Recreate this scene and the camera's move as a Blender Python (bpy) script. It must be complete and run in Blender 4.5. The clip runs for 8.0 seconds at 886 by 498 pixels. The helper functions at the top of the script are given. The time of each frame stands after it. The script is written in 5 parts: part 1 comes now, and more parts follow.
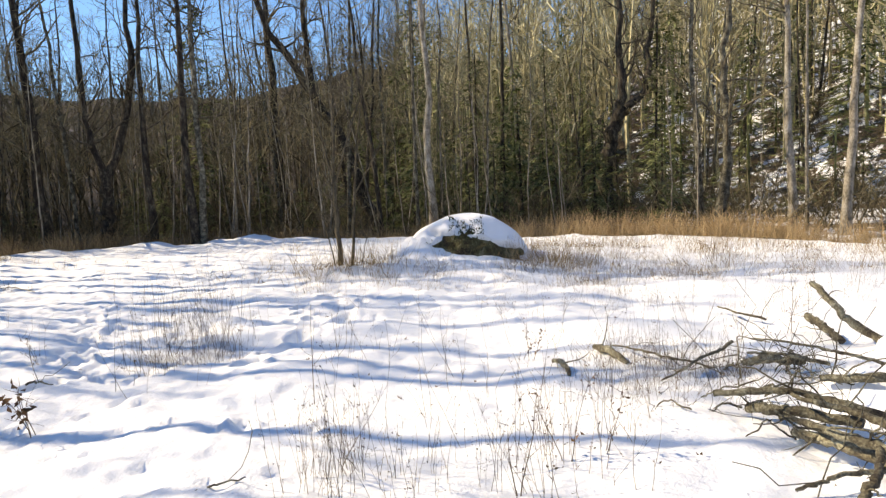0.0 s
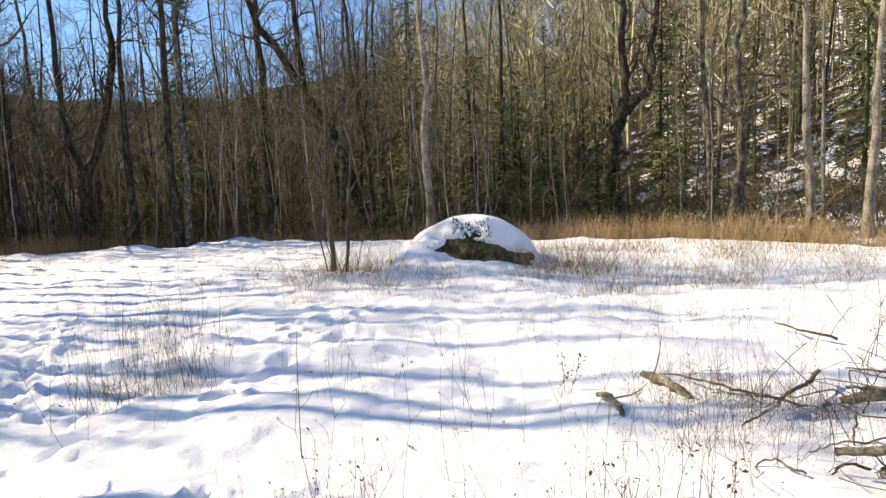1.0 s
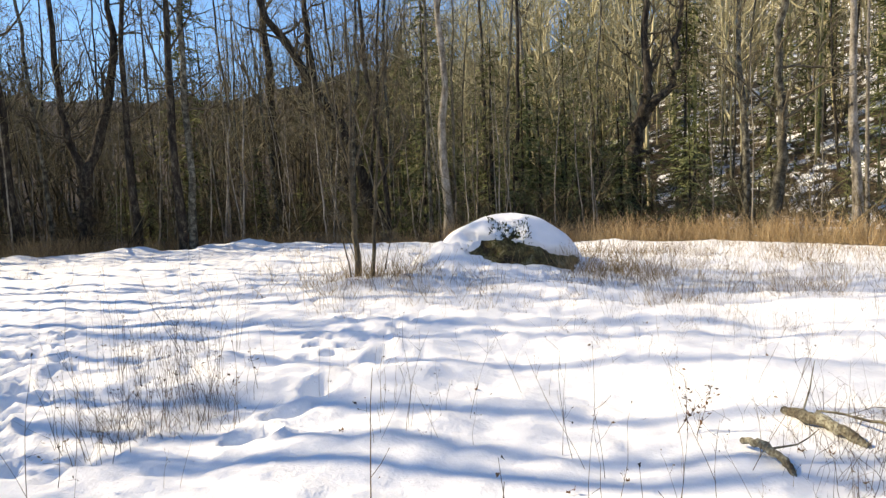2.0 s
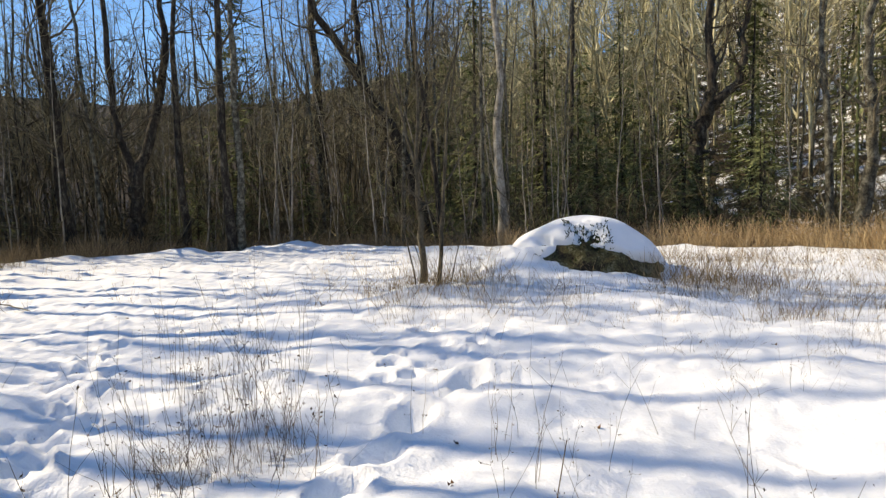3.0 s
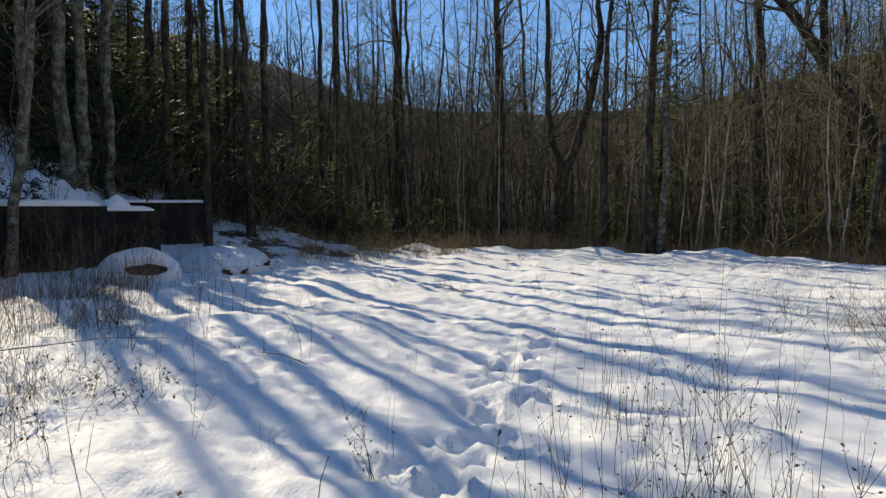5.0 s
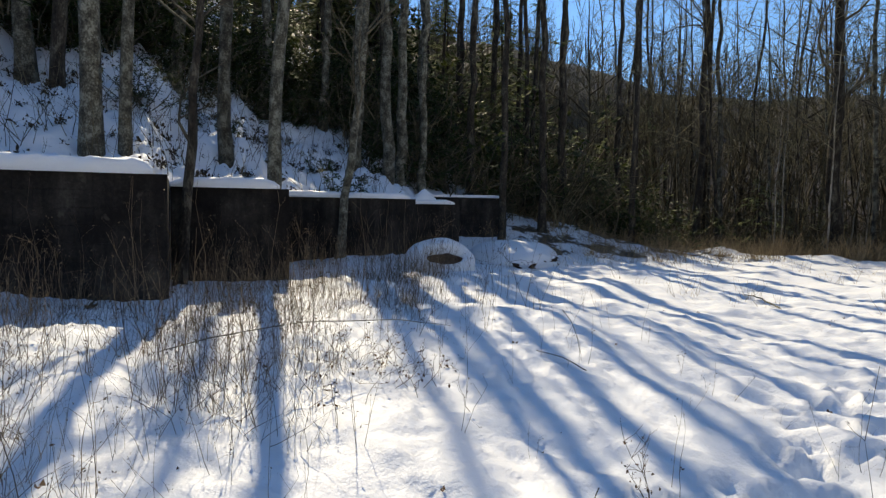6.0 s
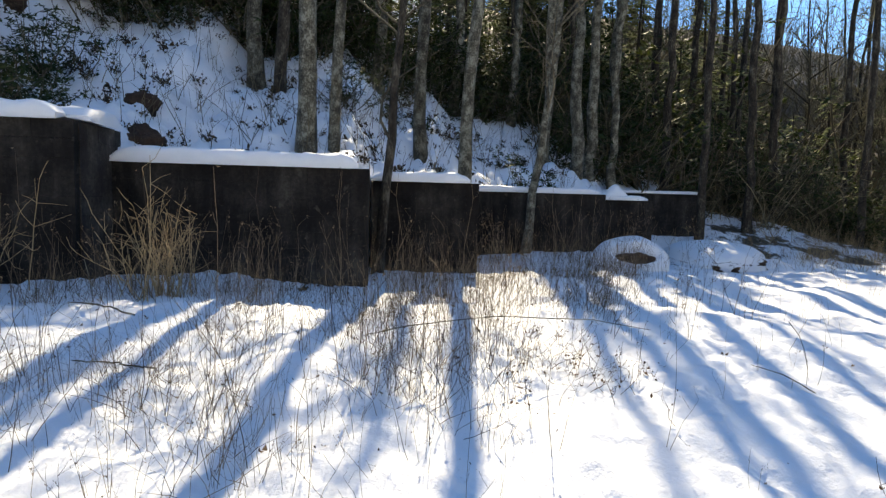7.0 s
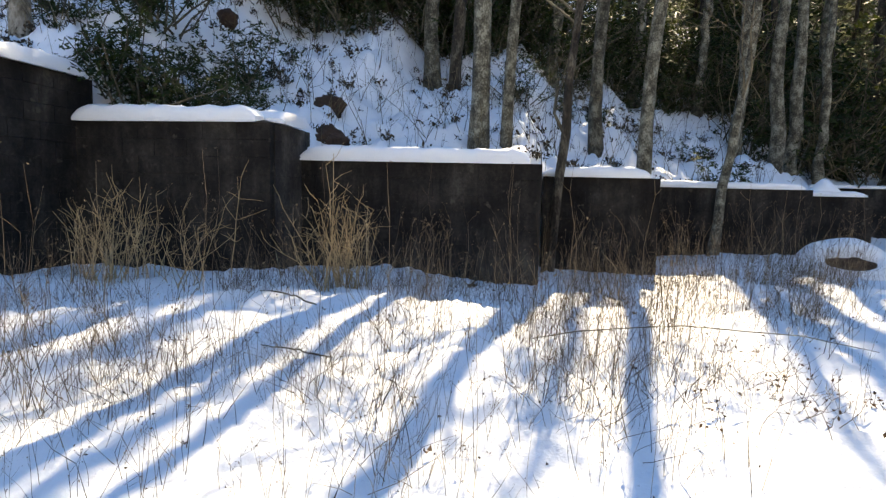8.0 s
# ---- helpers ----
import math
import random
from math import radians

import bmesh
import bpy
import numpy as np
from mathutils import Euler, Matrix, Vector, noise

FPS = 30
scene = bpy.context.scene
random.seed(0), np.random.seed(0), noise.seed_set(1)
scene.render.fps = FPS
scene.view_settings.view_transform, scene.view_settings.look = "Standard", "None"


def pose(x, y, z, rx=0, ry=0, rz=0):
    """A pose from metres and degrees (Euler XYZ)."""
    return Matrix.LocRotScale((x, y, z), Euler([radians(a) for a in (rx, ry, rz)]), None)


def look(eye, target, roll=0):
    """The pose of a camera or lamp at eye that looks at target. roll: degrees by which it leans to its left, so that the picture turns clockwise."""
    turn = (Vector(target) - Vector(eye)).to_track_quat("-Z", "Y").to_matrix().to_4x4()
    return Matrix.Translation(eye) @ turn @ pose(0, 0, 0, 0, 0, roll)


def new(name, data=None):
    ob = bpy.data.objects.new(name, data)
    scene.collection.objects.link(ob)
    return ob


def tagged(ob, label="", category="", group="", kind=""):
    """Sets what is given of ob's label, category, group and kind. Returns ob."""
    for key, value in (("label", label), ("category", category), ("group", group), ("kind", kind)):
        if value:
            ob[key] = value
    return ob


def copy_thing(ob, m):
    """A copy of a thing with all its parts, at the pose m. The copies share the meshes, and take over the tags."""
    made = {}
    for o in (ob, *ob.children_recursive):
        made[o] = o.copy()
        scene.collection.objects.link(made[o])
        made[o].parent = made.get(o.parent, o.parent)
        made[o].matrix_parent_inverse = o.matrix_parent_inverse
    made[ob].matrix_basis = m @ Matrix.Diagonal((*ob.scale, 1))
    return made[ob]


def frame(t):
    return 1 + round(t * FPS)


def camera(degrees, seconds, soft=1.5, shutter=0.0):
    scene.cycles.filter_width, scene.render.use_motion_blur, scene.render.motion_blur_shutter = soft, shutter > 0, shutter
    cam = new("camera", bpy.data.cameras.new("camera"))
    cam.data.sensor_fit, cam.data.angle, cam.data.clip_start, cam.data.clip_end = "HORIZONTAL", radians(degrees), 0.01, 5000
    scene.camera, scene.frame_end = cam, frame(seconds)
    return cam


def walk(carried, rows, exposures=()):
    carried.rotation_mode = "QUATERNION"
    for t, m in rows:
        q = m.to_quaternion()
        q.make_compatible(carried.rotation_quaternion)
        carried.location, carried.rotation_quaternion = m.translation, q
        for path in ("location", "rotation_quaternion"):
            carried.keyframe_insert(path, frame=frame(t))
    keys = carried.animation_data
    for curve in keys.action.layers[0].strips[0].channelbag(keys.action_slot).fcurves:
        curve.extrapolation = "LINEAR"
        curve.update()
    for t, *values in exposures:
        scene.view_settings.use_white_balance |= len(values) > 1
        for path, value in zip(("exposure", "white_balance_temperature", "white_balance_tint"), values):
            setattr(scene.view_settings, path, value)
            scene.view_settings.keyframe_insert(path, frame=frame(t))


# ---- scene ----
# ---------------------------------------------------------------- camera
cam = camera(71.6, 8.0, soft=1.35)
PATH = [
    (0, (-0.038, 0.245, 1.691), (-0.056, 2.235, 1.487), -2.7),
    (0.5, (-0.094, 0.883, 1.671), (-0.093, 2.873, 1.468), -2.6),
    (1, (-0.275, 1.474, 1.618), (-0.267, 3.464, 1.421), -2.6),
    (2.5, (-1.223, 3.21, 1.49), (-1.229, 5.202, 1.308), -2.4),
    (3, (-1.474, 3.599, 1.483), (-1.591, 5.588, 1.31), -2.3),
    (3.5, (-1.622, 3.976, 1.457), (-1.971, 5.939, 1.296), -2.1),
    (4, (-1.838, 4.33, 1.447), (-2.484, 6.217, 1.296), -1.6),
    (4.2, (-1.914, 4.431, 1.442), (-2.668, 6.278, 1.296), -1.4),
    (5.3, (-2.463, 4.929, 1.314), (-3.957, 6.253, 1.185), 0.1),
    (5.5, (-2.524, 4.994, 1.304), (-4.142, 6.163, 1.174), 0.3),
    (6, (-2.614, 5.084, 1.304), (-4.449, 5.868, 1.164), 0.9),
    (6.5, (-2.686, 5.065, 1.295), (-4.626, 5.525, 1.141), 1.4),
    (7, (-2.768, 5.012, 1.284), (-4.749, 5.235, 1.119), 1.5),
    (7.5, (-2.859, 4.987, 1.281), (-4.851, 4.976, 1.105), 1.4),
    (8, (-2.973, 4.995, 1.274), (-4.938, 4.673, 1.085), 1.4),
]
EXPOSURE = [(0.0, 0.55, 7220, 9), (1.0, 0.57, 7220, 9), (2.5, 0.55, 7230, 8), (3.0, 0.34, 6980, 7), (3.5, 0.18, 6800, 6), (4.0, -0.08, 6820, 6),
            (5.5, -0.09, 6700, 5), (6.0, 0.12, 6780, 5), (6.5, 0.47, 6860, 5), (7.0, 0.73, 6980, 5), (8.0, 1.17, 7500, 6)]
walk(cam, [(t, look(eye, target, roll)) for t, eye, target, roll in PATH], EXPOSURE)

# ---------------------------------------------------------------- light
SUN_ELEV, SUN_TO = radians(38), Vector((-0.985, 0.172))
world = bpy.data.worlds.new("sky")
scene.world = world
world.use_nodes = True
wn = world.node_tree.nodes
sky = wn.new("ShaderNodeTexSky")
sky.sky_type, sky.sun_disc = "NISHITA", False
sky.sun_elevation, sky.sun_rotation = SUN_ELEV, math.atan2(SUN_TO.x, SUN_TO.y) % (2 * math.pi)
sky.air_density, sky.dust_density, sky.ozone_density = 1.0, 0.0, 8.0
world.node_tree.links.new(sky.outputs[0], wn["Background"].inputs[0])
wn["Background"].inputs[1].default_value = 0.145
sun_dir = Vector((SUN_TO.x * math.cos(SUN_ELEV), SUN_TO.y * math.cos(SUN_ELEV), math.sin(SUN_ELEV)))
sun = new("sun", bpy.data.lights.new("sun", "SUN"))
sun.data.energy, sun.data.angle, sun.data.color = 4.9, radians(0.5), (1.0, 0.855, 0.655)
sun.matrix_world = look(sun_dir * 60, (0, 0, 0))


# ---------------------------------------------------------------- materials
def material(name):
    m = bpy.data.materials.new(name)
    m.use_nodes = True
    return m, m.node_tree.nodes, m.node_tree.links, m.node_tree.nodes["Principled BSDF"]


def noise_node(nodes, links, coord, scale, detail=5.0, rough=0.55):
    n = nodes.new("ShaderNodeTexNoise")
    n.inputs["Scale"].default_value, n.inputs["Detail"].default_value = scale, detail
    n.inputs["Roughness"].default_value = rough
    links.new(coord, n.inputs["Vector"])
    return n


def ramp_node(nodes, links, fac, stops):
    r = nodes.new("ShaderNodeValToRGB")
    while len(r.color_ramp.elements) < len(stops):
        r.color_ramp.elements.new(0.5)
    for e, (p, c) in zip(r.color_ramp.elements, stops):
        e.position, e.color = p, (*c, 1.0)
    links.new(fac, r.inputs["Fac"])
    return r


def bump_node(nodes, links, height, out, strength, distance):
    b = nodes.new("ShaderNodeBump")
    b.inputs["Strength"].default_value, b.inputs["Distance"].default_value = strength, distance
    links.new(height, b.inputs["Height"])
    links.new(b.outputs[0], out)
    return b


def mix_node(nodes, links, fac, a, b):
    m = nodes.new("ShaderNodeMix")
    m.data_type = "RGBA"
    for value, slot in ((fac, 0), (a, 6), (b, 7)):
        if isinstance(value, tuple):
            m.inputs[slot].default_value = (*value, 1.0)
        elif isinstance(value, float):
            m.inputs[slot].default_value = value
        else:
            links.new(value, m.inputs[slot])
    return m.outputs[2]


def math_node(nodes, links, op, a, b=0.0, clamp=False):
    m = nodes.new("ShaderNodeMath")
    m.operation, m.use_clamp = op, clamp
    for value, slot in ((a, 0), (b, 1)):
        if isinstance(value, (int, float)):
            m.inputs[slot].default_value = value
        else:
            links.new(value, m.inputs[slot])
    return m.outputs[0]


def stretched(nodes, links, scale, space="Object"):
    tc, mp = nodes.new("ShaderNodeNewGeometry" if space == "Position" else "ShaderNodeTexCoord"), nodes.new("ShaderNodeMapping")
    mp.inputs["Scale"].default_value = scale
    links.new(tc.outputs[space], mp.inputs["Vector"])
    return mp.outputs[0]


def plain(name, stops, scale, rough=0.8, bump=0.3, depth=0.01, stretch=(1, 1, 1), vary=0.25, spec=0.3, fine=6.0, space="Object"):
    """Two noises, coarse and fine, through a colour ramp; each object a little lighter or darker."""
    m, n, l, p = material(name)
    co = stretched(n, l, stretch, space)
    coarse, small = noise_node(n, l, co, scale), noise_node(n, l, co, scale * fine, 4.0)
    both = math_node(n, l, "ADD", math_node(n, l, "MULTIPLY", coarse.outputs[0], 0.6), math_node(n, l, "MULTIPLY", small.outputs[0], 0.4))
    ramp = ramp_node(n, l, both, stops)
    info, hsv = n.new("ShaderNodeObjectInfo"), n.new("ShaderNodeHueSaturation")
    l.new(math_node(n, l, "ADD", math_node(n, l, "MULTIPLY", info.outputs["Random"], vary), 1.0 - vary / 2), hsv.inputs["Value"])
    l.new(ramp.outputs[0], hsv.inputs["Color"])
    l.new(hsv.outputs[0], p.inputs["Base Color"])
    p.inputs["Roughness"].default_value = rough
    p.inputs["Specular IOR Level"].default_value = spec
    if bump:
        bump_node(n, l, both, p.inputs["Normal"], bump, depth)
    return m


def grown(name, stops, scale, rough, stretch, vary, spec=0.3, through_light=0.0):
    """For stems, needles and leaves: each island of the mesh has its own shade."""
    m, n, l, p = material(name)
    co = stretched(n, l, stretch)
    geo = n.new("ShaderNodeNewGeometry")
    mixed = math_node(n, l, "ADD", math_node(n, l, "MULTIPLY", noise_node(n, l, co, scale).outputs[0], 1 - vary),
                      math_node(n, l, "MULTIPLY", geo.outputs["Random Per Island"], vary))
    l.new(ramp_node(n, l, mixed, stops).outputs[0], p.inputs["Base Color"])
    p.inputs["Roughness"].default_value, p.inputs["Specular IOR Level"].default_value = rough, spec
    if through_light:
        glow, both = n.new("ShaderNodeBsdfTranslucent"), n.new("ShaderNodeMixShader")
        glow.inputs["Color"].default_value = (0.22, 0.26, 0.05, 1.0)
        both.inputs[0].default_value = through_light
        l.new(p.outputs[0], both.inputs[1])
        l.new(glow.outputs[0], both.inputs[2])
        l.new(both.outputs[0], n["Material Output"].inputs["Surface"])
    return m


def snow_ground_material():
    """Snow on the open field and the bank; leaf litter under the woods, with snow lying in patches on the slope."""
    m, n, l, p = material("snow_and_litter")
    co = n.new("ShaderNodeTexCoord").outputs["Object"]
    wide, mid, fine = noise_node(n, l, co, 0.35, 6.0), noise_node(n, l, co, 3.0, 6.0), noise_node(n, l, co, 38.0, 5.0)
    lumps = noise_node(n, l, co, 9.0, 4.0, 0.6)
    snow = ramp_node(n, l, mid.outputs[0], [(0.3, (0.84, 0.86, 0.88)), (0.7, (0.90, 0.905, 0.91))]).outputs[0]
    speck = ramp_node(n, l, noise_node(n, l, co, 21.0, 7.0, 0.75).outputs[0], [(0.61, (0, 0, 0)), (0.70, (1, 1, 1))]).outputs[0]
    patchy = ramp_node(n, l, wide.outputs[0], [(0.42, (0, 0, 0)), (0.6, (1, 1, 1))]).outputs[0]
    snow = mix_node(n, l, math_node(n, l, "MULTIPLY", math_node(n, l, "MULTIPLY", speck, patchy), 0.55), snow, (0.16, 0.11, 0.06))
    litter = ramp_node(n, l, noise_node(n, l, co, 9.0, 8.0, 0.7).outputs[0],
                       [(0.25, (0.016, 0.012, 0.007)), (0.5, (0.064, 0.046, 0.026)), (0.75, (0.16, 0.113, 0.063))]).outputs[0]
    cover = n.new("ShaderNodeVertexColor")
    cover.layer_name = "snow_cover"
    edge = math_node(n, l, "ADD", cover.outputs[0], math_node(n, l, "MULTIPLY", math_node(n, l, "SUBTRACT", noise_node(n, l, co, 0.75, 9.0, 0.72).outputs[0], 0.5), 1.9))
    mask = ramp_node(n, l, edge, [(0.47, (0, 0, 0)), (0.55, (1, 1, 1))]).outputs[0]
    l.new(mix_node(n, l, mask, litter, snow), p.inputs["Base Color"])
    p.inputs["Roughness"].default_value, p.inputs["Specular IOR Level"].default_value = 0.62, 0.3
    rise = math_node(n, l, "ADD", math_node(n, l, "MULTIPLY", mid.outputs[0], 0.62), math_node(n, l, "MULTIPLY", fine.outputs[0], 0.11))
    rise = math_node(n, l, "ADD", rise, math_node(n, l, "MULTIPLY", lumps.outputs[0], 0.28))
    bump_node(n, l, rise, p.inputs["Normal"], 0.58, 0.085)
    return m


def weathered_wall_material(name, pale=1.0):
    """Old concrete, shade put into its dark colour, which pale lifts: broad damp blotches, streaks running down, pale
    spots of lichen.
    """
    m, n, l, p = material(name)
    co, drip = stretched(n, l, (1, 1, 1), "Position"), stretched(n, l, (1, 1, 0.16), "Position")
    blotch, streak, grit = noise_node(n, l, co, 1.7, 7.0, 0.65), noise_node(n, l, drip, 4.5, 5.0, 0.6), noise_node(n, l, co, 26.0, 5.0, 0.7)
    both = math_node(n, l, "ADD", math_node(n, l, "MULTIPLY", blotch.outputs[0], 0.45), math_node(n, l, "MULTIPLY", streak.outputs[0], 0.35))
    both = math_node(n, l, "ADD", both, math_node(n, l, "MULTIPLY", grit.outputs[0], 0.2))
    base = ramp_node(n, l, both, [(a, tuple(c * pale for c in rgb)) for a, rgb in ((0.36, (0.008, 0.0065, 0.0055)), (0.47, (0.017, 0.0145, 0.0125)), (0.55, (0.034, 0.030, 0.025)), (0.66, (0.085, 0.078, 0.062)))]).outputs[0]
    spots = ramp_node(n, l, noise_node(n, l, co, 7.5, 3.0, 0.5).outputs[0], [(0.66, (0, 0, 0)), (0.73, (1, 1, 1))]).outputs[0]
    l.new(mix_node(n, l, math_node(n, l, "MULTIPLY", spots, 0.45), base, (0.10, 0.092, 0.070)), p.inputs["Base Color"])
    p.inputs["Roughness"].default_value, p.inputs["Specular IOR Level"].default_value = 0.95, 0.2
    bump_node(n, l, both, p.inputs["Normal"], 0.9, 0.02)
    return m


SNOW_GROUND = snow_ground_material()
SNOW = plain("fresh_snow", [(0.3, (0.85, 0.87, 0.89)), (0.7, (0.91, 0.915, 0.92))], 5.0, 0.6, 0.4, 0.03, vary=0.0)
BARK_GREY = plain("grey_bark", [(0.40, (0.033, 0.029, 0.021)), (0.50, (0.100, 0.092, 0.066)), (0.60, (0.25, 0.24, 0.185))], 7.0, 0.92, 1.0, 0.03, (1, 1, 0.8), 0.5)
BARK_DARK = plain("dark_bark", [(0.38, (0.014, 0.011, 0.009)), (0.52, (0.050, 0.041, 0.029)), (0.65, (0.17, 0.15, 0.11))], 7.0, 0.94, 1.0, 0.04, (1, 1, 0.4), 0.4)
BARK_PALE = plain("pale_bark", [(0.36, (0.06, 0.05, 0.036)), (0.48, (0.22, 0.195, 0.15)), (0.62, (0.42, 0.39, 0.33))], 4.0, 0.88, 0.8, 0.02, (1, 1, 0.5), 0.3)
BRANCH = plain("branch_bark", [(0.38, (0.042, 0.034, 0.022)), (0.6, (0.165, 0.14, 0.092))], 5.0, 0.9, 0.0, 0.01, vary=0.5)
TWIG = grown("brown_twigs", [(0.2, (0.10, 0.082, 0.044)), (0.8, (0.38, 0.335, 0.19))], 2.0, 0.9, (1, 1, 1), 0.6)
# Far twigs in two tones: darkened for the backlit hill, paler for the sunlit one.
BACKLIT_TWIG = grown("backlit_far_twigs", [(0.2, (0.042, 0.035, 0.021)), (0.8, (0.20, 0.17, 0.10))], 2.0, 0.9, (1, 1, 1), 0.6)
SUNLIT_TWIG = grown("sunlit_far_twigs", [(0.2, (0.25, 0.22, 0.115)), (0.8, (0.66, 0.60, 0.38))], 2.0, 0.9, (1, 1, 1), 0.6)
OLIVE = grown("brown_brush", [(0.2, (0.042, 0.034, 0.018)), (0.6, (0.125, 0.102, 0.055)), (0.88, (0.34, 0.29, 0.175))], 1.0, 0.9, (1, 1, 1), 0.6)
BROWN_WEED = grown("brown_weed", [(0.1, (0.10, 0.066, 0.032)), (0.9, (0.46, 0.34, 0.18))], 3.0, 0.85, (1, 1, 1), 0.8)
WEED = grown("dry_weed", [(0.15, (0.048, 0.034, 0.021)), (0.55, (0.135, 0.098, 0.060)), (0.9, (0.31, 0.235, 0.145))], 3.0, 0.85, (1, 1, 1), 0.75)
STRAW = grown("straw_grass", [(0.1, (0.21, 0.13, 0.06)), (0.5, (0.42, 0.30, 0.155)), (0.9, (0.64, 0.49, 0.28))], 2.0, 0.8, (1, 1, 1), 0.7)
NEEDLE = grown("hemlock_needles", [(0.2, (0.050, 0.062, 0.025)), (0.8, (0.25, 0.265, 0.12))], 1.5, 0.9, (1, 1, 1), 0.6, 0.02)
LEAF = grown("rhododendron_leaf", [(0.1, (0.009, 0.016, 0.006)), (0.6, (0.024, 0.038, 0.012)), (0.95, (0.075, 0.090, 0.028))], 2.0, 0.65, (1, 1, 1), 0.7, 0.07, 0.08)
DEAD_LEAF = grown("dead_leaf", [(0.1, (0.05, 0.03, 0.016)), (0.9, (0.20, 0.11, 0.05))], 3.0, 0.8, (1, 1, 1), 0.7)
LITTER_LEAF = grown("dark_litter_leaf", [(0.1, (0.020, 0.015, 0.009)), (0.6, (0.060, 0.042, 0.024)), (0.95, (0.13, 0.085, 0.045))], 3.0, 0.8, (1, 1, 1), 0.7)
ROCK = plain("mossy_rock", [(0.38, (0.018, 0.014, 0.009)), (0.46, (0.052, 0.042, 0.020)), (0.54, (0.088, 0.080, 0.030)), (0.63, (0.20, 0.185, 0.115))], 6.0, 0.95, 1.0, 0.05, vary=0.0)
EARTH = plain("dark_earth", [(0.3, (0.02, 0.013, 0.009)), (0.7, (0.09, 0.055, 0.035))], 6.0, 0.95, 1.0, 0.04, vary=0.2)
# Far darker than concrete: the backlit front's shade is in the colour.
BLOCK = weathered_wall_material("shaded_concrete_block")
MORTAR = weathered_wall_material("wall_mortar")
# Lit copy of the wall colour: grazing sun put into a brighter base.
BLOCK_SUNLIT = weathered_wall_material("sunlit_concrete_block", 2.6)
LOG = plain("dead_wood", [(0.37, (0.028, 0.023, 0.018)), (0.46, (0.085, 0.073, 0.052)), (0.54, (0.165, 0.152, 0.105)), (0.64, (0.37, 0.36, 0.27))], 8.0, 0.95, 1.0, 0.03, (1, 1, 1), 0.6, fine=7.0)


# ---------------------------------------------------------------- mesh helpers
class Soup:
    """Vertices and faces of one mesh, gathered from tubes and leaves."""

    def __init__(self):
        self.v, self.f, self.count = [], [], 0

    def add(self, verts, faces):
        self.v.append(np.asarray(verts, float).reshape(-1, 3))
        self.f.append(np.asarray(faces, int) + self.count)
        self.count += len(self.v[-1])

    def tube(self, pts, radii, sides=5, rough=0.0):
        pts, radii = np.asarray(pts, float), np.asarray(radii, float)
        k = len(pts)
        tan = np.gradient(pts, axis=0)
        tan /= np.linalg.norm(tan, axis=1)[:, None] + 1e-9
        ref = np.array([1.0, 0, 0]) if abs(tan[0][0]) < 0.7 else np.array([0, 1.0, 0])
        a = np.cross(tan, ref)
        a /= np.linalg.norm(a, axis=1)[:, None] + 1e-9
        b = np.cross(tan, a)
        ang = np.arange(sides) * 2 * np.pi / sides
        ring = a[:, None] * np.cos(ang)[None, :, None] + b[:, None] * np.sin(ang)[None, :, None]
        dent = 1 + rough * np.random.RandomState(k * 7 + sides).normal(0, 1, (k, sides, 1)) if rough else 1.0
        verts = pts[:, None] + ring * radii[:, None, None] * dent
        i, j = np.meshgrid(np.arange(k - 1), np.arange(sides), indexing="ij")
        q = np.stack([i * sides + j, i * sides + (j + 1) % sides, (i + 1) * sides + (j + 1) % sides, (i + 1) * sides + j], -1)
        self.add(verts, q.reshape(-1, 4))

    def cap(self, centre, normal, radius, sides=8):
        centre, nrm = Vector([float(c) for c in centre]), Vector([float(c) for c in normal]).normalized()
        a = nrm.orthogonal().normalized()
        b = nrm.cross(a)
        ring = [centre + float(radius) * (a * math.cos(2 * math.pi * i / sides) + b * math.sin(2 * math.pi * i / sides)) for i in range(sides)]
        ring.append(centre)
        self.add(ring, [(i, (i + 1) % sides, sides, sides) for i in range(sides)])

    def leaf(self, base, way, side, length, width, fold=0.25):
        base, way, side = np.asarray(base), np.asarray(way), np.asarray(side)
        up = np.cross(way, side)
        mid = base + way * length * 0.5
        verts = [base, mid + side * width / 2 + up * width * fold, base + way * length - up * length * 0.12, mid - side * width / 2 + up * width * fold]
        self.add(verts, [(0, 1, 2, 3)])

    def blade(self, pts, width, side):
        """A flat tapering blade along points."""
        pts, side = np.asarray(pts, float), np.asarray(side, float)
        w = width * np.linspace(1, 0.25, len(pts))[:, None] / 2
        verts = np.concatenate([pts - side * w, pts + side * w])
        k = len(pts)
        self.add(verts, [(i, i + 1, k + i + 1, k + i) for i in range(k - 1)])

    def arrays(self):
        return np.concatenate(self.v), np.concatenate(self.f)

    def mesh(self, name, mat, smooth=True):
        v, f = self.arrays() if self.v else (np.zeros((0, 3)), np.zeros((0, 4), int))
        return mesh_from(name, v, f, mat, smooth)


def mesh_from(name, v, f, mat, smooth=True):
    me = bpy.data.meshes.new(name)
    rows = [tuple(dict.fromkeys(r)) for r in f.tolist()]
    me.from_pydata(v.tolist(), [], rows)
    if smooth:
        me.polygons.foreach_set("use_smooth", [True] * len(me.polygons))
    me.materials.append(mat)
    me.update()
    return me


def part(name, data, parent, label=""):
    """One mesh object under a thing or under a part."""
    ob = new(name, data)
    ob.parent = parent
    return tagged(ob, label)


def bm_mesh(name, bm, mat, smooth=False):
    me = bpy.data.meshes.new(name)
    bm.to_mesh(me)
    bm.free()
    me.materials.append(mat)
    if smooth:
        me.polygons.foreach_set("use_smooth", [True] * len(me.polygons))
    return me


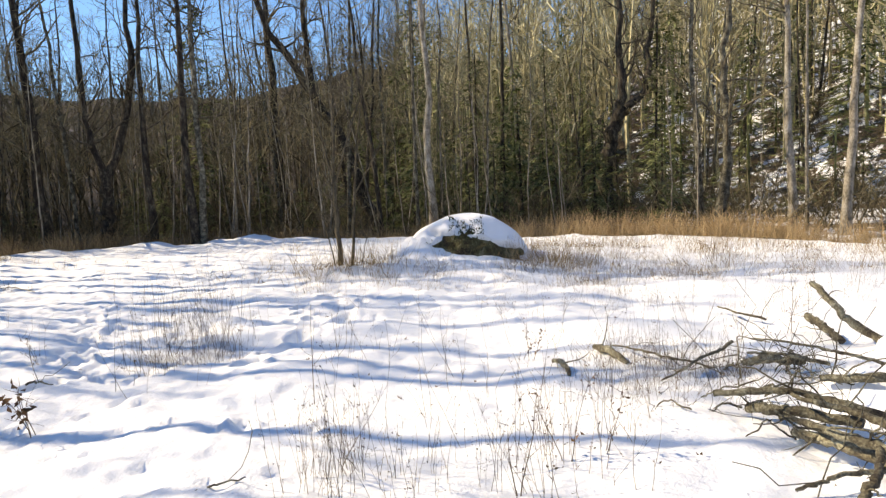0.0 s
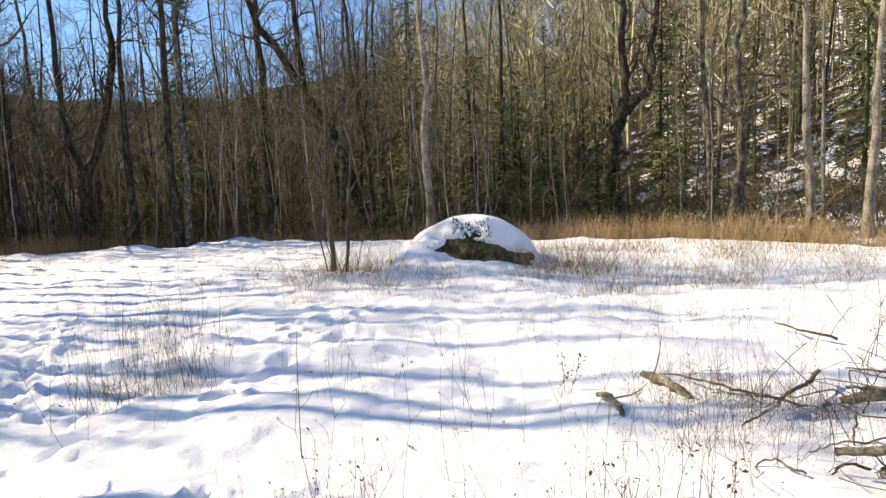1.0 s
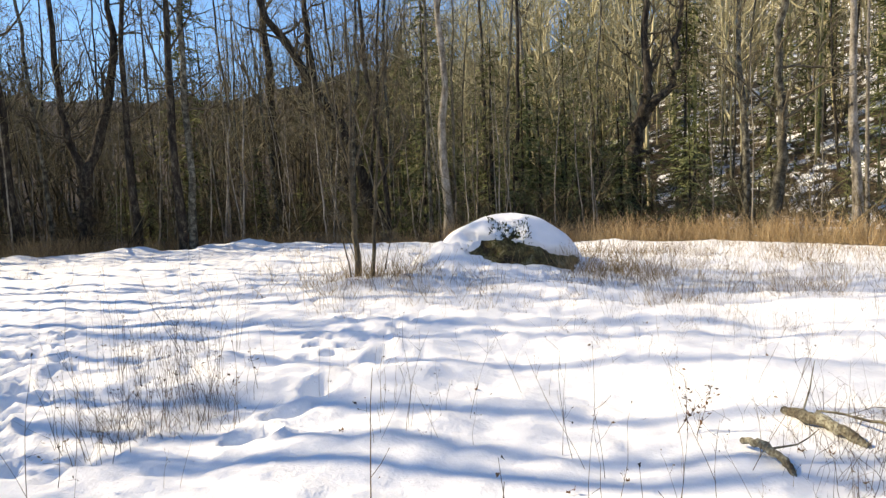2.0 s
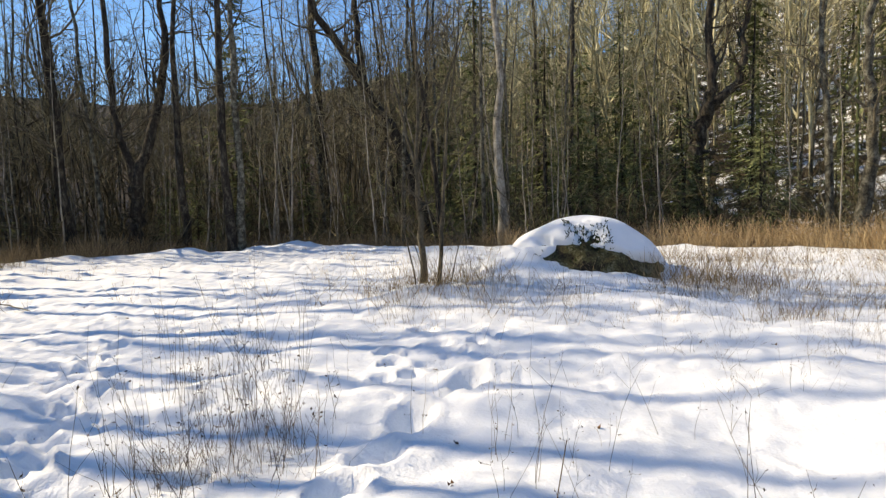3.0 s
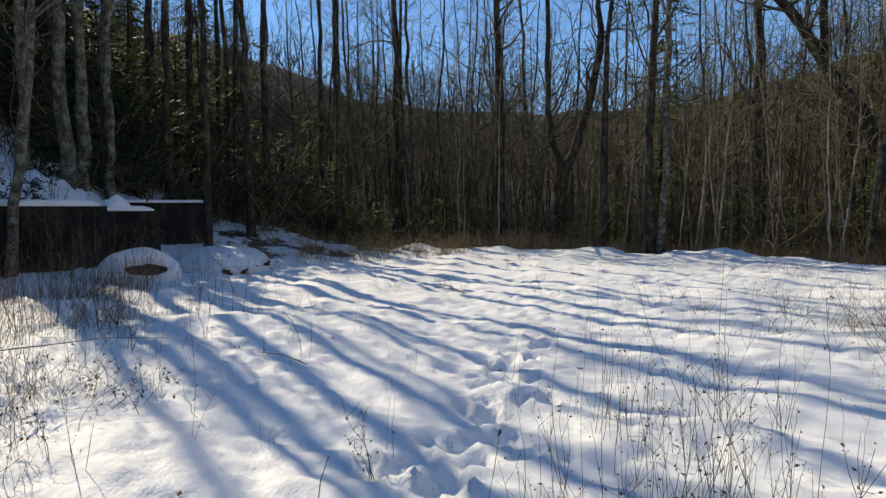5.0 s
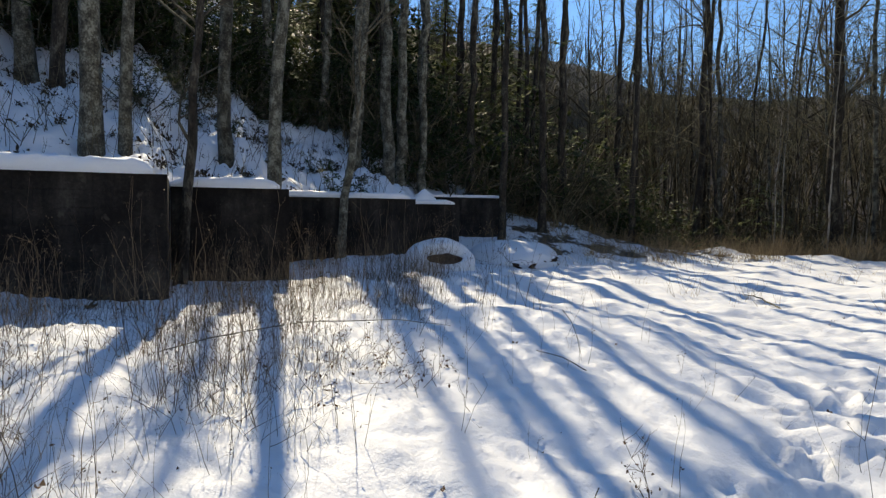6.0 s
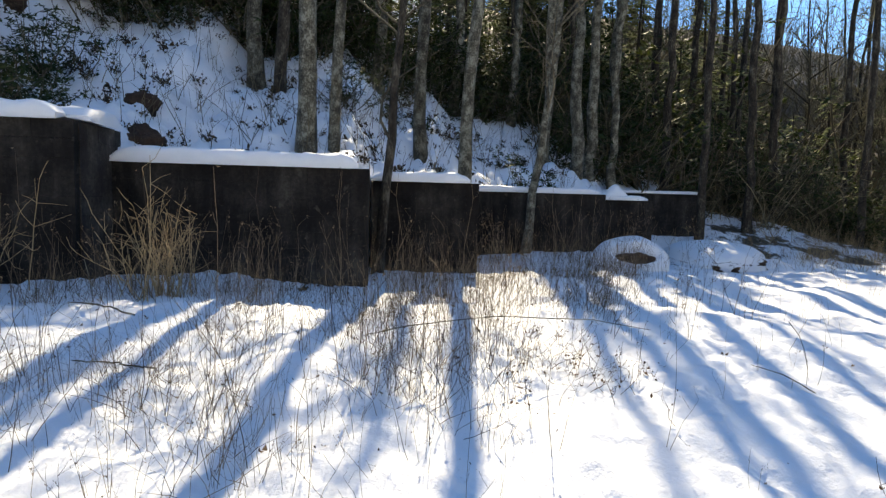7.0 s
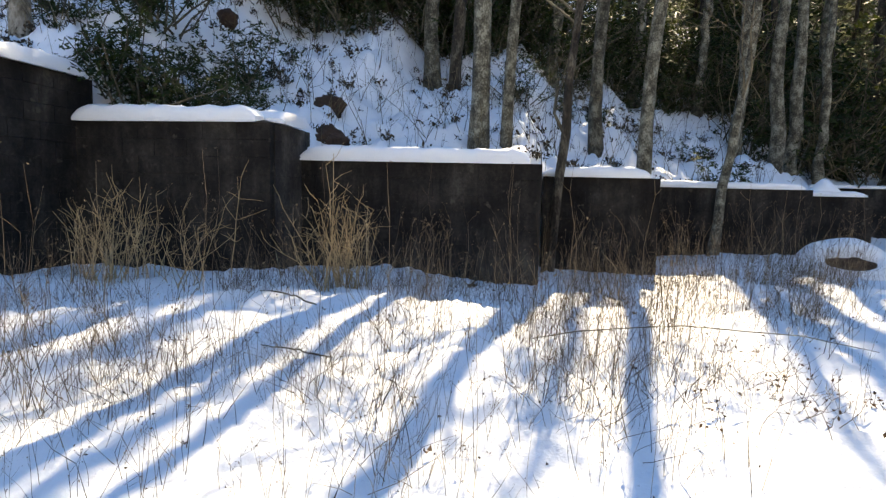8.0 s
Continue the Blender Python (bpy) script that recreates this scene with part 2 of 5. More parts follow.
def unit(v):
    v = np.asarray(v, float)
    return v / (np.linalg.norm(v) + 1e-9)


# ---------------------------------------------------------------- the lie of the land
def sm(a, b, x):
    t = np.clip((x - a) / (b - a), 0, 1)
    return t * t * (3 - 2 * t)


def waves(x, y, seed, size):
    """Cheap smooth noise, about -1 to 1, from a few crossing waves."""
    r = np.random.RandomState(seed)
    out = 0
    for k in range(7):
        a, s, p = r.uniform(0, 2 * np.pi), r.uniform(0.6, 1.9) / size, r.uniform(0, 2 * np.pi)
        out = out + np.sin((x * np.cos(a) + y * np.sin(a)) * s * 2 * np.pi + p + 1.3 * np.sin((x * np.sin(a) - y * np.cos(a)) * s * 3.1 + p))
    return out / 3.4


# The stepped retaining wall: front x, from y, to y, top z. Each run stands back from the one before.
WALLS = [(-7.9, -9.0, -0.58, 2.53), (-9.6, -0.58, 1.90, 2.0), (-10.5, 1.90, 4.95, 1.62), (-12.1, 4.95, 6.6, 1.52),
         (-14.0, 6.6, 9.35, 1.43), (-15.3, 9.35, 10.9, 1.34), (-18.4, 10.9, 13.8, 1.55)]
WALL_T = 0.3


INSET = 0.17


def wall_front(y):
    """The x of the wall's front at y; past its far end there is none."""
    out = np.full_like(y, -60.0)
    for fx, y0, y1, _ in WALLS:
        out = np.where((y >= y0 - INSET) & (y < y1 - INSET), fx, out)
    return np.where(y < -9.0, -7.9, out)


BANK_Y = [-9, -1.2, -0.3, 1.6, 2.3, 4.6, 5.3, 6.4, 7.0, 9.0, 11.2, 13.5, 16.0]
BANK_X = [-7.9, -7.9, -9.6, -9.6, -10.5, -10.5, -12.1, -12.1, -14.0, -14.0, -17.0, -18.4, -19.5]
BANK_Z = [2.53, 2.50, 2.0, 1.98, 1.62, 1.60, 1.52, 1.50, 1.43, 1.40, 1.36, 1.5, 1.0]


def edge_y(x):
    """The far edge of the open field."""
    return np.interp(x, [-40, -26, -21, -17, -11, -7.5, -4, 2.7, 6.7, 9.4, 10.5, 14, 40], [30, 24, 20, 23.2, 25.1, 26.3, 24.0, 21.9, 19.6, 17.1, 14.7, 6, -10])


def hill_height(x, y):
    """The wooded slopes round the field."""
    far = np.hypot(x, y)
    az = np.degrees(np.arctan2(-x, y))
    brow = np.interp(az, [-180, -90, -50, -25, -10, 0, 8, 12, 18, 31, 45, 54, 65, 75, 90, 150, 180], [14, 22, 24, 18, 14.6, 14.0, 13.6, 12.6, 11.6, 11, 12.0, 15, 17.5, 18.5, 20, 17, 14])
    start = np.interp(az, [-180, -90, -50, -20, 0, 15, 45, 60, 75, 180], [30, 24, 27, 34, 42, 48, 46, 36, 26, 26])
    full = 125 * np.tan(np.radians(brow)) - 4.5
    up = np.clip((far - start) / (125 - start), 0, 1.0)
    return full * (0.8 * up + 0.2 * up * up) * sm(0, 0.12, up) + 0.9 * waves(x, y, 5, 22) * sm(0, 0.3, up)


def ground_base(x, y):
    z = -0.22 + 0.40 * sm(-3.5, -8.5, x) * sm(12.5, 7.5, y) + 0.30 * np.exp(-(((x - 0.3) / 3.0) ** 2 + ((y - 14.6) / 2.4) ** 2))
    z = z + 0.10 * sm(-10, -13, x) * sm(6, 9, y) * sm(22, 12, y) + 1.25 * sm(-15.5, -21.5, x) * sm(22, 15, y) * sm(9, 12, y) + 0.12 * sm(6, -1, y)
    z = z + 0.06 * waves(x, y, 3, 5.5) * sm(0.5, 3, np.hypot(x + 1.5, y - 2))
    past = y - edge_y(x)
    z = z - 0.35 * sm(0.3, 3.0, past) + hill_height(x, y)
    return z


def bank_height(x, y):
    """The snowy bank that the wall holds back."""
    behind = np.interp(y, BANK_Y, BANK_X) - WALL_T * 0.5 - x
    slope = np.interp(y, [-20, -4, 0, 4, 7, 10, 14, 20], [0.60, 0.60, 0.58, 0.52, 0.47, 0.45, 0.42, 0.32])
    rise = np.maximum(behind - 0.6, 0)
    return np.interp(y, BANK_Y, BANK_Z) - 0.04 + slope * (np.minimum(rise, 40) - 1.25 * (1 - np.exp(-rise / 1.8))) + 0.18 * waves(x, y, 9, 2.6) * sm(0.3, 2.0, behind)


def ground_height(x, y):
    x, y = np.asarray(x, float), np.asarray(y, float)
    low = ground_base(x, y)
    behind = wall_front(y) - WALL_T * 0.5 - x
    return np.where(behind > 0, np.maximum(bank_height(x, y), low), low)


def gz(x, y):
    return float(ground_height(np.array([x]), np.array([y]))[0])


# Where feet have broken the snow: a trail across the field, and older prints.
rng = np.random.RandomState(11)
PRINTS = []
for k, ((x0, y0), (x1, y1), n, wide) in enumerate((((-4.2, 6.7), (-5.2, 8.9), 34, 0.20), ((-5.2, 8.9), (-6.1, 10.7), 20, 0.17), ((-2.2, 9.3), (-1.3, 11.1), 11, 0.22), ((-4.6, 4.4), (-4.0, 6.9), 9, 0.2),
                                    ((-6.1, 10.7), (-9.5, 16.5), 12, 0.15), ((-3.4, 4.6), (-3.8, 8.6), 12, 0.35))):
    deep = 1.7 if k == 3 else 1.15
    for i in range(n):
        t = (i + 0.5) / n
        PRINTS.append((x0 + (x1 - x0) * t + rng.normal(0, wide), y0 + (y1 - y0) * t + rng.normal(0, wide), rng.uniform(0.05, 0.09) * (0.5 + 0.5 * deep), rng.uniform(0.04, 0.075) * deep, math.atan2(y1 - y0, x1 - x0) + rng.normal(0, 0.35), rng.uniform(1.2, 2.0)))
for x0, y0, wide in ((-1.62, 8.95, 0.13), (-1.88, 8.52, 0.14), (-2.02, 8.05, 0.15), (-2.20, 7.5, 0.15), (-2.38, 9.62, 0.12), (-2.16, 9.25, 0.09), (-2.5, 10.05, 0.11), (-2.2, 11.0, 0.14), (-2.34, 7.0, 0.14)):
    PRINTS.append((x0, y0, wide, rng.uniform(0.13, 0.18), 1.2 + rng.normal(0, 0.4), rng.uniform(1.1, 1.5)))
for i in range(46):
    PRINTS.append((rng.uniform(-3.4, -1.0), rng.uniform(2.9, 5.2), rng.uniform(0.04, 0.09), rng.uniform(0.025, 0.055), rng.uniform(0, 6.28), rng.uniform(1, 1.8)))
for i in range(260):
    PRINTS.append((rng.uniform(-9, 3), rng.uniform(4.0, 14), rng.uniform(0.03, 0.08), rng.uniform(0.008, 0.028), rng.uniform(0, 6.28), rng.uniform(1, 2.5)))
DRIFTS = [(-1.45, 9.25, 0.60, 0.25, 0.15, 0.0), (-2.7, 8.3, 0.7, 0.35, 0.13, 0.3), (-1.5, 8.3, 0.6, 0.3, 0.08, 0.2), (-3.6, 9.0, 0.6, 0.3, 0.10, 0.2), (0.9, 12.2, 1.0, 0.4, 0.12, 0.1), (-0.72, 14.55, 0.80, 0.75, 0.50, 0.0), (0.3, 13.7, 0.9, 0.35, 0.05, 0.0), (-2.0, 13.2, 1.0, 0.5, 0.14, 0.2)]


def spaced(knots, fine, a, b):
    """Grid lines: fine from a to b, outside ever wider; knots give how fast the spacing grows up to each limit."""
    lines = list(np.arange(a, b + fine * 0.5, fine))
    for sign, side in ((-1, knots[0]), (1, knots[1])):
        at, step = (a, fine) if sign < 0 else (b, fine)
        for limit, grow_by in side:
            while (limit - at) * sign > 0:
                step *= grow_by
                at += sign * step
                lines.append(at)
    return np.array(sorted(lines))


def build_ground():
    xs = spaced((((-19.5, 1.012), (-420, 1.05)), ((8, 1.02), (420, 1.05))), 0.05, -7.2, 0.6)
    ys = spaced((((-2.0, 1.015), (-160, 1.07)), ((27, 1.012), (520, 1.05))), 0.05, 4.4, 11.4)
    x, y = np.meshgrid(xs, ys, indexing="ij")
    z = ground_height(x, y)
    field = (y < edge_y(x)) & (np.hypot(x, y) < 45) & (x > wall_front(y))
    z = z + np.where(field, 0.040 * waves(x, y, 20, 1.9) + 0.030 * np.abs(waves(x, y, 21, 0.8)) + (0.014 + 0.014 * sm(-3.5, -6, x)) * waves(x, y, 22, 0.36) * (0.4 + 0.6 * sm(-0.6, 0.8, waves(x, y, 25, 2.4))) + (0.004 + 0.007 * sm(-3.5, -6, x)) * waves(x, y, 26, 0.17), 0.0)
    behind = wall_front(y) - WALL_T - x
    z = z + np.where((behind > 0.2) & (behind < 25), 0.13 * np.abs(waves(x, y, 23, 0.9)) + 0.05 * waves(x, y, 24, 0.5), 0.0)
    ragged = 0.11 * waves(x, y, 41, 0.19) * sm(13.0, 11.5, y) * sm(-8.5, -7.5, x) * sm(4.0, 3.0, x)
    for px, py, r, d, turn, aspect in PRINTS:
        u, v = (x - px) * np.cos(turn) + (y - py) * np.sin(turn), -(x - px) * np.sin(turn) + (y - py) * np.cos(turn)
        near = (np.abs(u) < 4 * r * aspect) & (np.abs(v) < 4 * r)
        q = np.hypot(u[near] / aspect, v[near]) / r + ragged[near]
        z[near] += -d * np.exp(-np.abs(q) ** 3.2) + 0.3 * d * np.exp(-((q - 1.4) / 0.35) ** 2)
    for px, py, rx, ry, h, turn in DRIFTS:
        u, v = (x - px) * np.cos(turn) + (y - py) * np.sin(turn), -(x - px) * np.sin(turn) + (y - py) * np.cos(turn)
        z = z + h * np.exp(-((u / rx) ** 2 + (v / ry) ** 2) ** 1.3) * (1 + 0.4 * ragged) + h * 0.09 * waves(x, y, 43, 0.45) * np.exp(-((u / rx) ** 2 + (v / ry) ** 2) * 0.5)
    r = np.random.RandomState(4)
    for k in range(26):
        px = -19 + 14 * k / 26 + r.normal(0, 0.3)
        z = z + r.uniform(0.03, 0.11) * np.exp(-(((x - px) / r.uniform(0.3, 0.8)) ** 2 + ((y - float(edge_y(px)) + 0.3) / 0.4) ** 2))
    past = y - edge_y(x)
    az = np.degrees(np.arctan2(-x, y))
    cover = 1.25 - 1.25 * sm(-0.6, 0.9, past)
    cover = cover * (np.hypot(x, y) < 44)
    slope_snow = np.interp(az, [-180, -100, -60, -20, -8, 0, 180], [0.56, 0.56, 0.56, 0.46, 0.20, 0.0, 0.0])
    cover = np.maximum(cover, slope_snow * sm(3, 9, past))
    cover = np.where((behind > -0.4) & (y < 14) & (x > -45), np.maximum(cover, 1.2 - 1.2 * sm(6.2, 9.5, behind)), cover)
    rise = sm(-15.2, -17.2, x) * sm(24, 21.5, y) * sm(12.2, 14.2, y) * (np.hypot(x, y) < 44)
    cover = np.where(rise > 0, np.minimum(cover, 1.2 - 0.70 * rise), cover)
    me = bpy.data.meshes.new("ground")
    nx, ny = x.shape
    v = np.stack([x, y, z], -1).reshape(-1, 3)
    i, j = np.meshgrid(np.arange(nx - 1), np.arange(ny - 1), indexing="ij")
    a = (i * ny + j).ravel()
    quads = np.stack([a, a + ny, a + ny + 1, a + 1], -1)
    me.vertices.add(len(v))
    me.vertices.foreach_set("co", v.ravel())
    me.loops.add(quads.size)
    me.loops.foreach_set("vertex_index", quads.ravel())
    me.polygons.add(len(quads))
    me.polygons.foreach_set("loop_start", np.arange(len(quads)) * 4)
    me.polygons.foreach_set("use_smooth", np.ones(len(quads), bool))
    me.update(calc_edges=True)
    col = me.color_attributes.new("snow_cover", "FLOAT_COLOR", "POINT")
    c = np.clip(cover, 0, 1).ravel()
    col.data.foreach_set("color", np.stack([c, c, c, np.ones_like(c)], -1).ravel())
    me.materials.append(SNOW_GROUND)
    return tagged(new("ground", me), "trodden snow field and snowy wooded slopes with brown leaf litter", "ground", kind="structure")


build_ground()


# ---------------------------------------------------------------- the retaining wall
def slab_block(length, height, depth, seed, mat=None):
    """One rough concrete block with chamfered front edges; its front looks along +x."""
    r = random.Random(seed)
    bm = bmesh.new()
    bmesh.ops.create_cube(bm, size=1.0)
    for v in bm.verts:
        v.co = Vector((v.co.x * depth, v.co.y * length, v.co.z * height))
    bmesh.ops.bevel(bm, geom=[e for e in bm.edges if all(v.co.x > 0 for v in e.verts)], offset=0.0025, segments=1, affect="EDGES")
    for v in bm.verts:
        v.co += Vector((r.uniform(-0.002, 0.002), r.uniform(-0.002, 0.002), r.uniform(-0.001, 0.001)))
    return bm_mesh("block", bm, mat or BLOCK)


BLOCKS = [slab_block(0.39, 0.1975, 0.10, s) for s in range(4)]
SUNLIT_BLOCKS = [slab_block(0.39, 0.1975, 0.10, s, BLOCK_SUNLIT) for s in range(4)]


def box_mesh(name, lo, hi, mat):
    bm = bmesh.new()
    bmesh.ops.create_cube(bm, size=1.0)
    lo, hi = Vector(lo), Vector(hi)
    for v in bm.verts:
        v.co = Vector([(lo[k] + hi[k]) / 2 + v.co[k] * (hi[k] - lo[k]) for k in range(3)])
    return bm_mesh(name, bm, mat)


def lay_blocks(parent, origin, along, face, length, top, bottom, seed, kinds=BLOCKS):
    """Courses of blocks from the top down: 'along' runs with the wall, 'face' looks out of it."""
    r = random.Random(seed)
    turn = math.atan2(face[1], face[0])
    course, z = 0, top - 0.1
    while z > bottom - 0.1:
        n = max(1, round(length / 0.4))
        module = length / n
        cuts = [0.0] + [module * (i + (0.5 if course % 2 else 1.0)) for i in range(n)]
        cuts = [c for c in cuts if c < length - 0.02] + [length]
        for a, b in zip(cuts[:-1], cuts[1:]):
            c = (a + b) / 2
            ob = part("block", kinds[r.randrange(4)], parent)
            out = r.uniform(-0.0015, 0.0015) - 0.045
            ob.matrix_basis = Matrix.LocRotScale((origin[0] + along[0] * c + face[0] * out, origin[1] + along[1] * c + face[1] * out, z),
                                                 Euler((0, 0, turn)), (1, (b - a - 0.0022) / 0.39, 1))
        course, z = course + 1, z - 0.2


def snow_loaf(name, pts, width, height, seed, lean=0.0):
    """Snow lying along the top of a wall: a soft uneven loaf swept along points; the first side hangs over the front."""
    pts = [np.array(p, float) for p in pts]
    line, n = [], []
    for a, b in zip(pts[:-1], pts[1:]):
        k = max(2, int(np.linalg.norm(b - a) / 0.07))
        line += [a + (b - a) * i / k for i in range(k)]
    line.append(pts[-1])
    line = np.array(line)
    tan = np.gradient(line, axis=0)
    tan /= np.linalg.norm(tan, axis=1)[:, None]
    side = np.stack([tan[:, 1], -tan[:, 0], 0 * tan[:, 0]], -1)
    prof = [(0.5, -0.03), (0.535, 0.08), (0.545, 0.45), (0.525, 0.80), (0.45, 0.95), (0.2, 1.0), (-0.1, 1.0), (-0.4, 0.96), (-0.55, 0.8), (-0.6, 0.3), (-0.6, -0.05)]
    r = np.random.RandomState(seed)
    s = np.linspace(0, len(line) * 0.07, len(line))
    wob = 1 + 0.05 * np.sin(s * 2.1 + r.uniform(0, 6)) + 0.03 * np.sin(s * 5.3 + r.uniform(0, 6)) + 0.03 * np.sin(s * 13 + r.uniform(0, 6))
    ends = np.clip(np.minimum(np.arange(len(line)), np.arange(len(line))[::-1]) / 3.0, 0.0, 1.0) ** 0.5
    soup = Soup()
    verts = []
    for i, p in enumerate(line):
        for u, w in prof:
            verts.append(p + side[i] * width * (u + 0.028 * r.normal() * (0.2 < w < 0.9)) + np.array([0, 0, height * w * wob[i] * (1 + 0.045 * r.normal()) * (0.35 + 0.65 * ends[i])]))
    m, k = len(prof), len(line)
    faces = [(i * m + j, (i + 1) * m + j, (i + 1) * m + j + 1, i * m + j + 1) for i in range(k - 1) for j in range(m - 1)]
    soup.add(verts, faces)
    for i, flip in ((0, 1), (k - 1, 0)):
        ring = verts[i * m:(i + 1) * m]
        c = np.mean(ring, axis=0)
        soup.add(ring + [c], [(j, j + 1, m, m) for j in range(m - 1)])
    return soup.mesh(name, SNOW)


def build_walls():
    for k, (fx, y0, y1, top) in enumerate(WALLS):
        wall = tagged(new("wall_%d" % (k + 1)), "weathered concrete block retaining wall, darkened for its shaded front, holding back a snowy bank", "retaining wall", "runs of the stepped wall", kind="structure")
        back = WALLS[k + 1][0] if k + 1 < len(WALLS) else fx - 2.5
        start = max(y0, -4.2)
        base = -0.45
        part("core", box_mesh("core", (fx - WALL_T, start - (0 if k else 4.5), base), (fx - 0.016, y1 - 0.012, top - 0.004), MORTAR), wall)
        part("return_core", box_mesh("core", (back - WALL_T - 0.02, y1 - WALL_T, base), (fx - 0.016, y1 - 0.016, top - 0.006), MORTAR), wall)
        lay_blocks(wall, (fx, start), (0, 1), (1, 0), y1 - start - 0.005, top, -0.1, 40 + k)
        if k in (0, 1) or k == len(WALLS) - 1:
            # The second run's end face is laid in the sunlit-coloured blocks.
            lay_blocks(wall, (fx - 0.11, y1), (-1, 0), (0, 1), fx - 0.11 - back + 0.1, top, -0.1, 60 + k, SUNLIT_BLOCKS if k == 1 else BLOCKS)
        mid = fx - WALL_T / 2
        depth = {0: 0.20, 1: 0.19, 2: 0.185, 3: 0.15, 4: 0.11, 5: 0.10, 6: 0.08}[k]
        line = [(mid, start if k else -8.5, top), (mid, y1 - 0.15, top)] + ([(back - 0.1, y1 - 0.15, top)] if k in (0, 1) else [])
        cap = new("snow_drift", snow_loaf("snow_drift", line[:2], WALL_T + 0.12, depth, 70 + k))
        tagged(cap, "thick rounded ridge of white snow along the wall top", "snow drift", "snow on the wall runs")
        if len(line) > 2:
            cap = new("snow_drift", snow_loaf("snow_drift", [line[1], line[2]][::-1], WALL_T + 0.1, depth * 0.95, 80 + k))
            tagged(cap, "thick rounded ridge of white snow on the wall's return", "snow drift", "snow on the wall runs")


build_walls()


# ---------------------------------------------------------------- boulders
def ico(sub):
    bm = bmesh.new()
    bmesh.ops.create_icosphere(bm, subdivisions=sub, radius=1.0)
    v = np.array([p.co[:] for p in bm.verts])
    f = np.array([[p.index for p in q.verts] for q in bm.faces])
    bm.free()
    return v, f


def boulder(name, label, place, size, seed, bare, snow, sub=5, spin=0.0, stone=None, rag=0.22, skew=0.0, craggy=1.0, grain=9.0, ferns=0):
    """A boulder with snow lying on it: bare(u) from 0 to 1 says how clear of snow each spot is; u are unit directions."""
    v, f = ico(sub)
    f4 = np.concatenate([f, f[:, :1]], 1)
    r = np.array([noise.fractal(Vector(p) * 1.1 + Vector((seed, 0, 0)), 0.9, 2.1, 5) for p in v])
    ridge = np.array([noise.fractal(Vector(p) * 3.3 + Vector((0, seed, 0)), 0.8, 2.0, 4) for p in v])
    tilt = np.stack([np.ones(len(v)), np.ones(len(v)), 1 - skew * v[:, 0]], -1)
    rock = v * (1 + craggy * (0.13 * r + 0.085 * ridge))[:, None] * np.array(size) * tilt
    thing = new(name)
    thing.matrix_basis = pose(*place, 0, 0, spin)
    part("rock", mesh_from("rock", rock, f4, stone or ROCK), thing, "dark mossy lichen-spotted stone" if not stone else "dark crumbling earth")
    if not snow:
        return tagged(thing, label, "stump")
    speck = np.array([noise.fractal(Vector(p) * grain + Vector((0, 0, seed)), 0.7, 2.0, 3) for p in v])
    clear = bare(v)
    b = clear + rag * (0.4 * ridge + 0.9 * speck) * (4 * clear * (1 - clear) + 0.08)
    lift = snow * np.clip(1.0 - 2.2 * b, -1.3, 1.0) * (0.55 + 0.45 * np.clip(v[:, 2], 0, 1))
    soft = np.array([noise.fractal(Vector(p) * 1.1 + Vector((seed, 0, 0)), 1.2, 2.1, 2) for p in v])
    shell = v * (1 + 0.13 * soft)[:, None] * np.array(size) * tilt + v * lift[:, None] + np.array([0, 0, 1]) * np.clip(lift, 0, 1)[:, None] * 0.5
    part("snow", mesh_from("snow", shell, f4, SNOW), thing, "thick cap of white snow")
    if ferns:
        q, sprigs = np.random.RandomState(int(seed) + 5), Soup()
        crown = (np.abs(v[:, 0] + 0.06) < 0.26) & (v[:, 2] > 0.62) & (v[:, 2] < 0.93) & (v[:, 1] < -0.05)
        flank = (v[:, 0] > -0.68) & (v[:, 0] < -0.25) & (v[:, 2] > 0.10) & (v[:, 2] < 0.5) & (v[:, 1] < -0.3)
        for zone, count in ((crown, ferns), (flank, ferns // 3)):
            for k in q.choice(np.where(zone)[0], count):
                at = (shell[k] if np.dot(shell[k] - rock[k], v[k]) > 0 else rock[k]) - 0.015 * v[k]
                way = unit(v[k] + q.normal(0, 0.7, 3))
                sprigs.leaf(at, way, unit(np.cross(way, q.normal(0, 1, 3))), q.uniform(0.05, 0.10), q.uniform(0.018, 0.032))
        tagged(part("ferns", sprigs.mesh("ferns", LEAF), thing), "small dark fern sprigs poking through the snow", kind="stuff")
    return tagged(thing, label, "boulder")


def big_bare(v):
    """Bare under an overhanging brow of snow, speckled where the snow thins over the crown."""
    u, w = v[:, 0], v[:, 2]
    front = sm(-0.1, 0.3, -v[:, 1])
    brow = np.interp(u, [-0.62, -0.45, -0.05, 0.2, 0.35, 0.62, 0.9], [0.34, 0.66, 0.70, 0.60, 0.50, 0.46, 0.28])
    clear = sm(brow + 0.05, brow - 0.05, w) * sm(-0.66, -0.54, u) * sm(0.92, 0.80, u)
    speckled = 0.40 * np.exp(-(((u + 0.08) / 0.22) ** 2 + ((w - 0.80) / 0.20) ** 2) ** 2)
    patch = np.exp(-((((u + 0.58) / 0.09) ** 2 + ((w - 0.66) / 0.06) ** 2)) ** 2)
    return front * np.maximum(np.maximum(clear, speckled), 0.8 * patch)


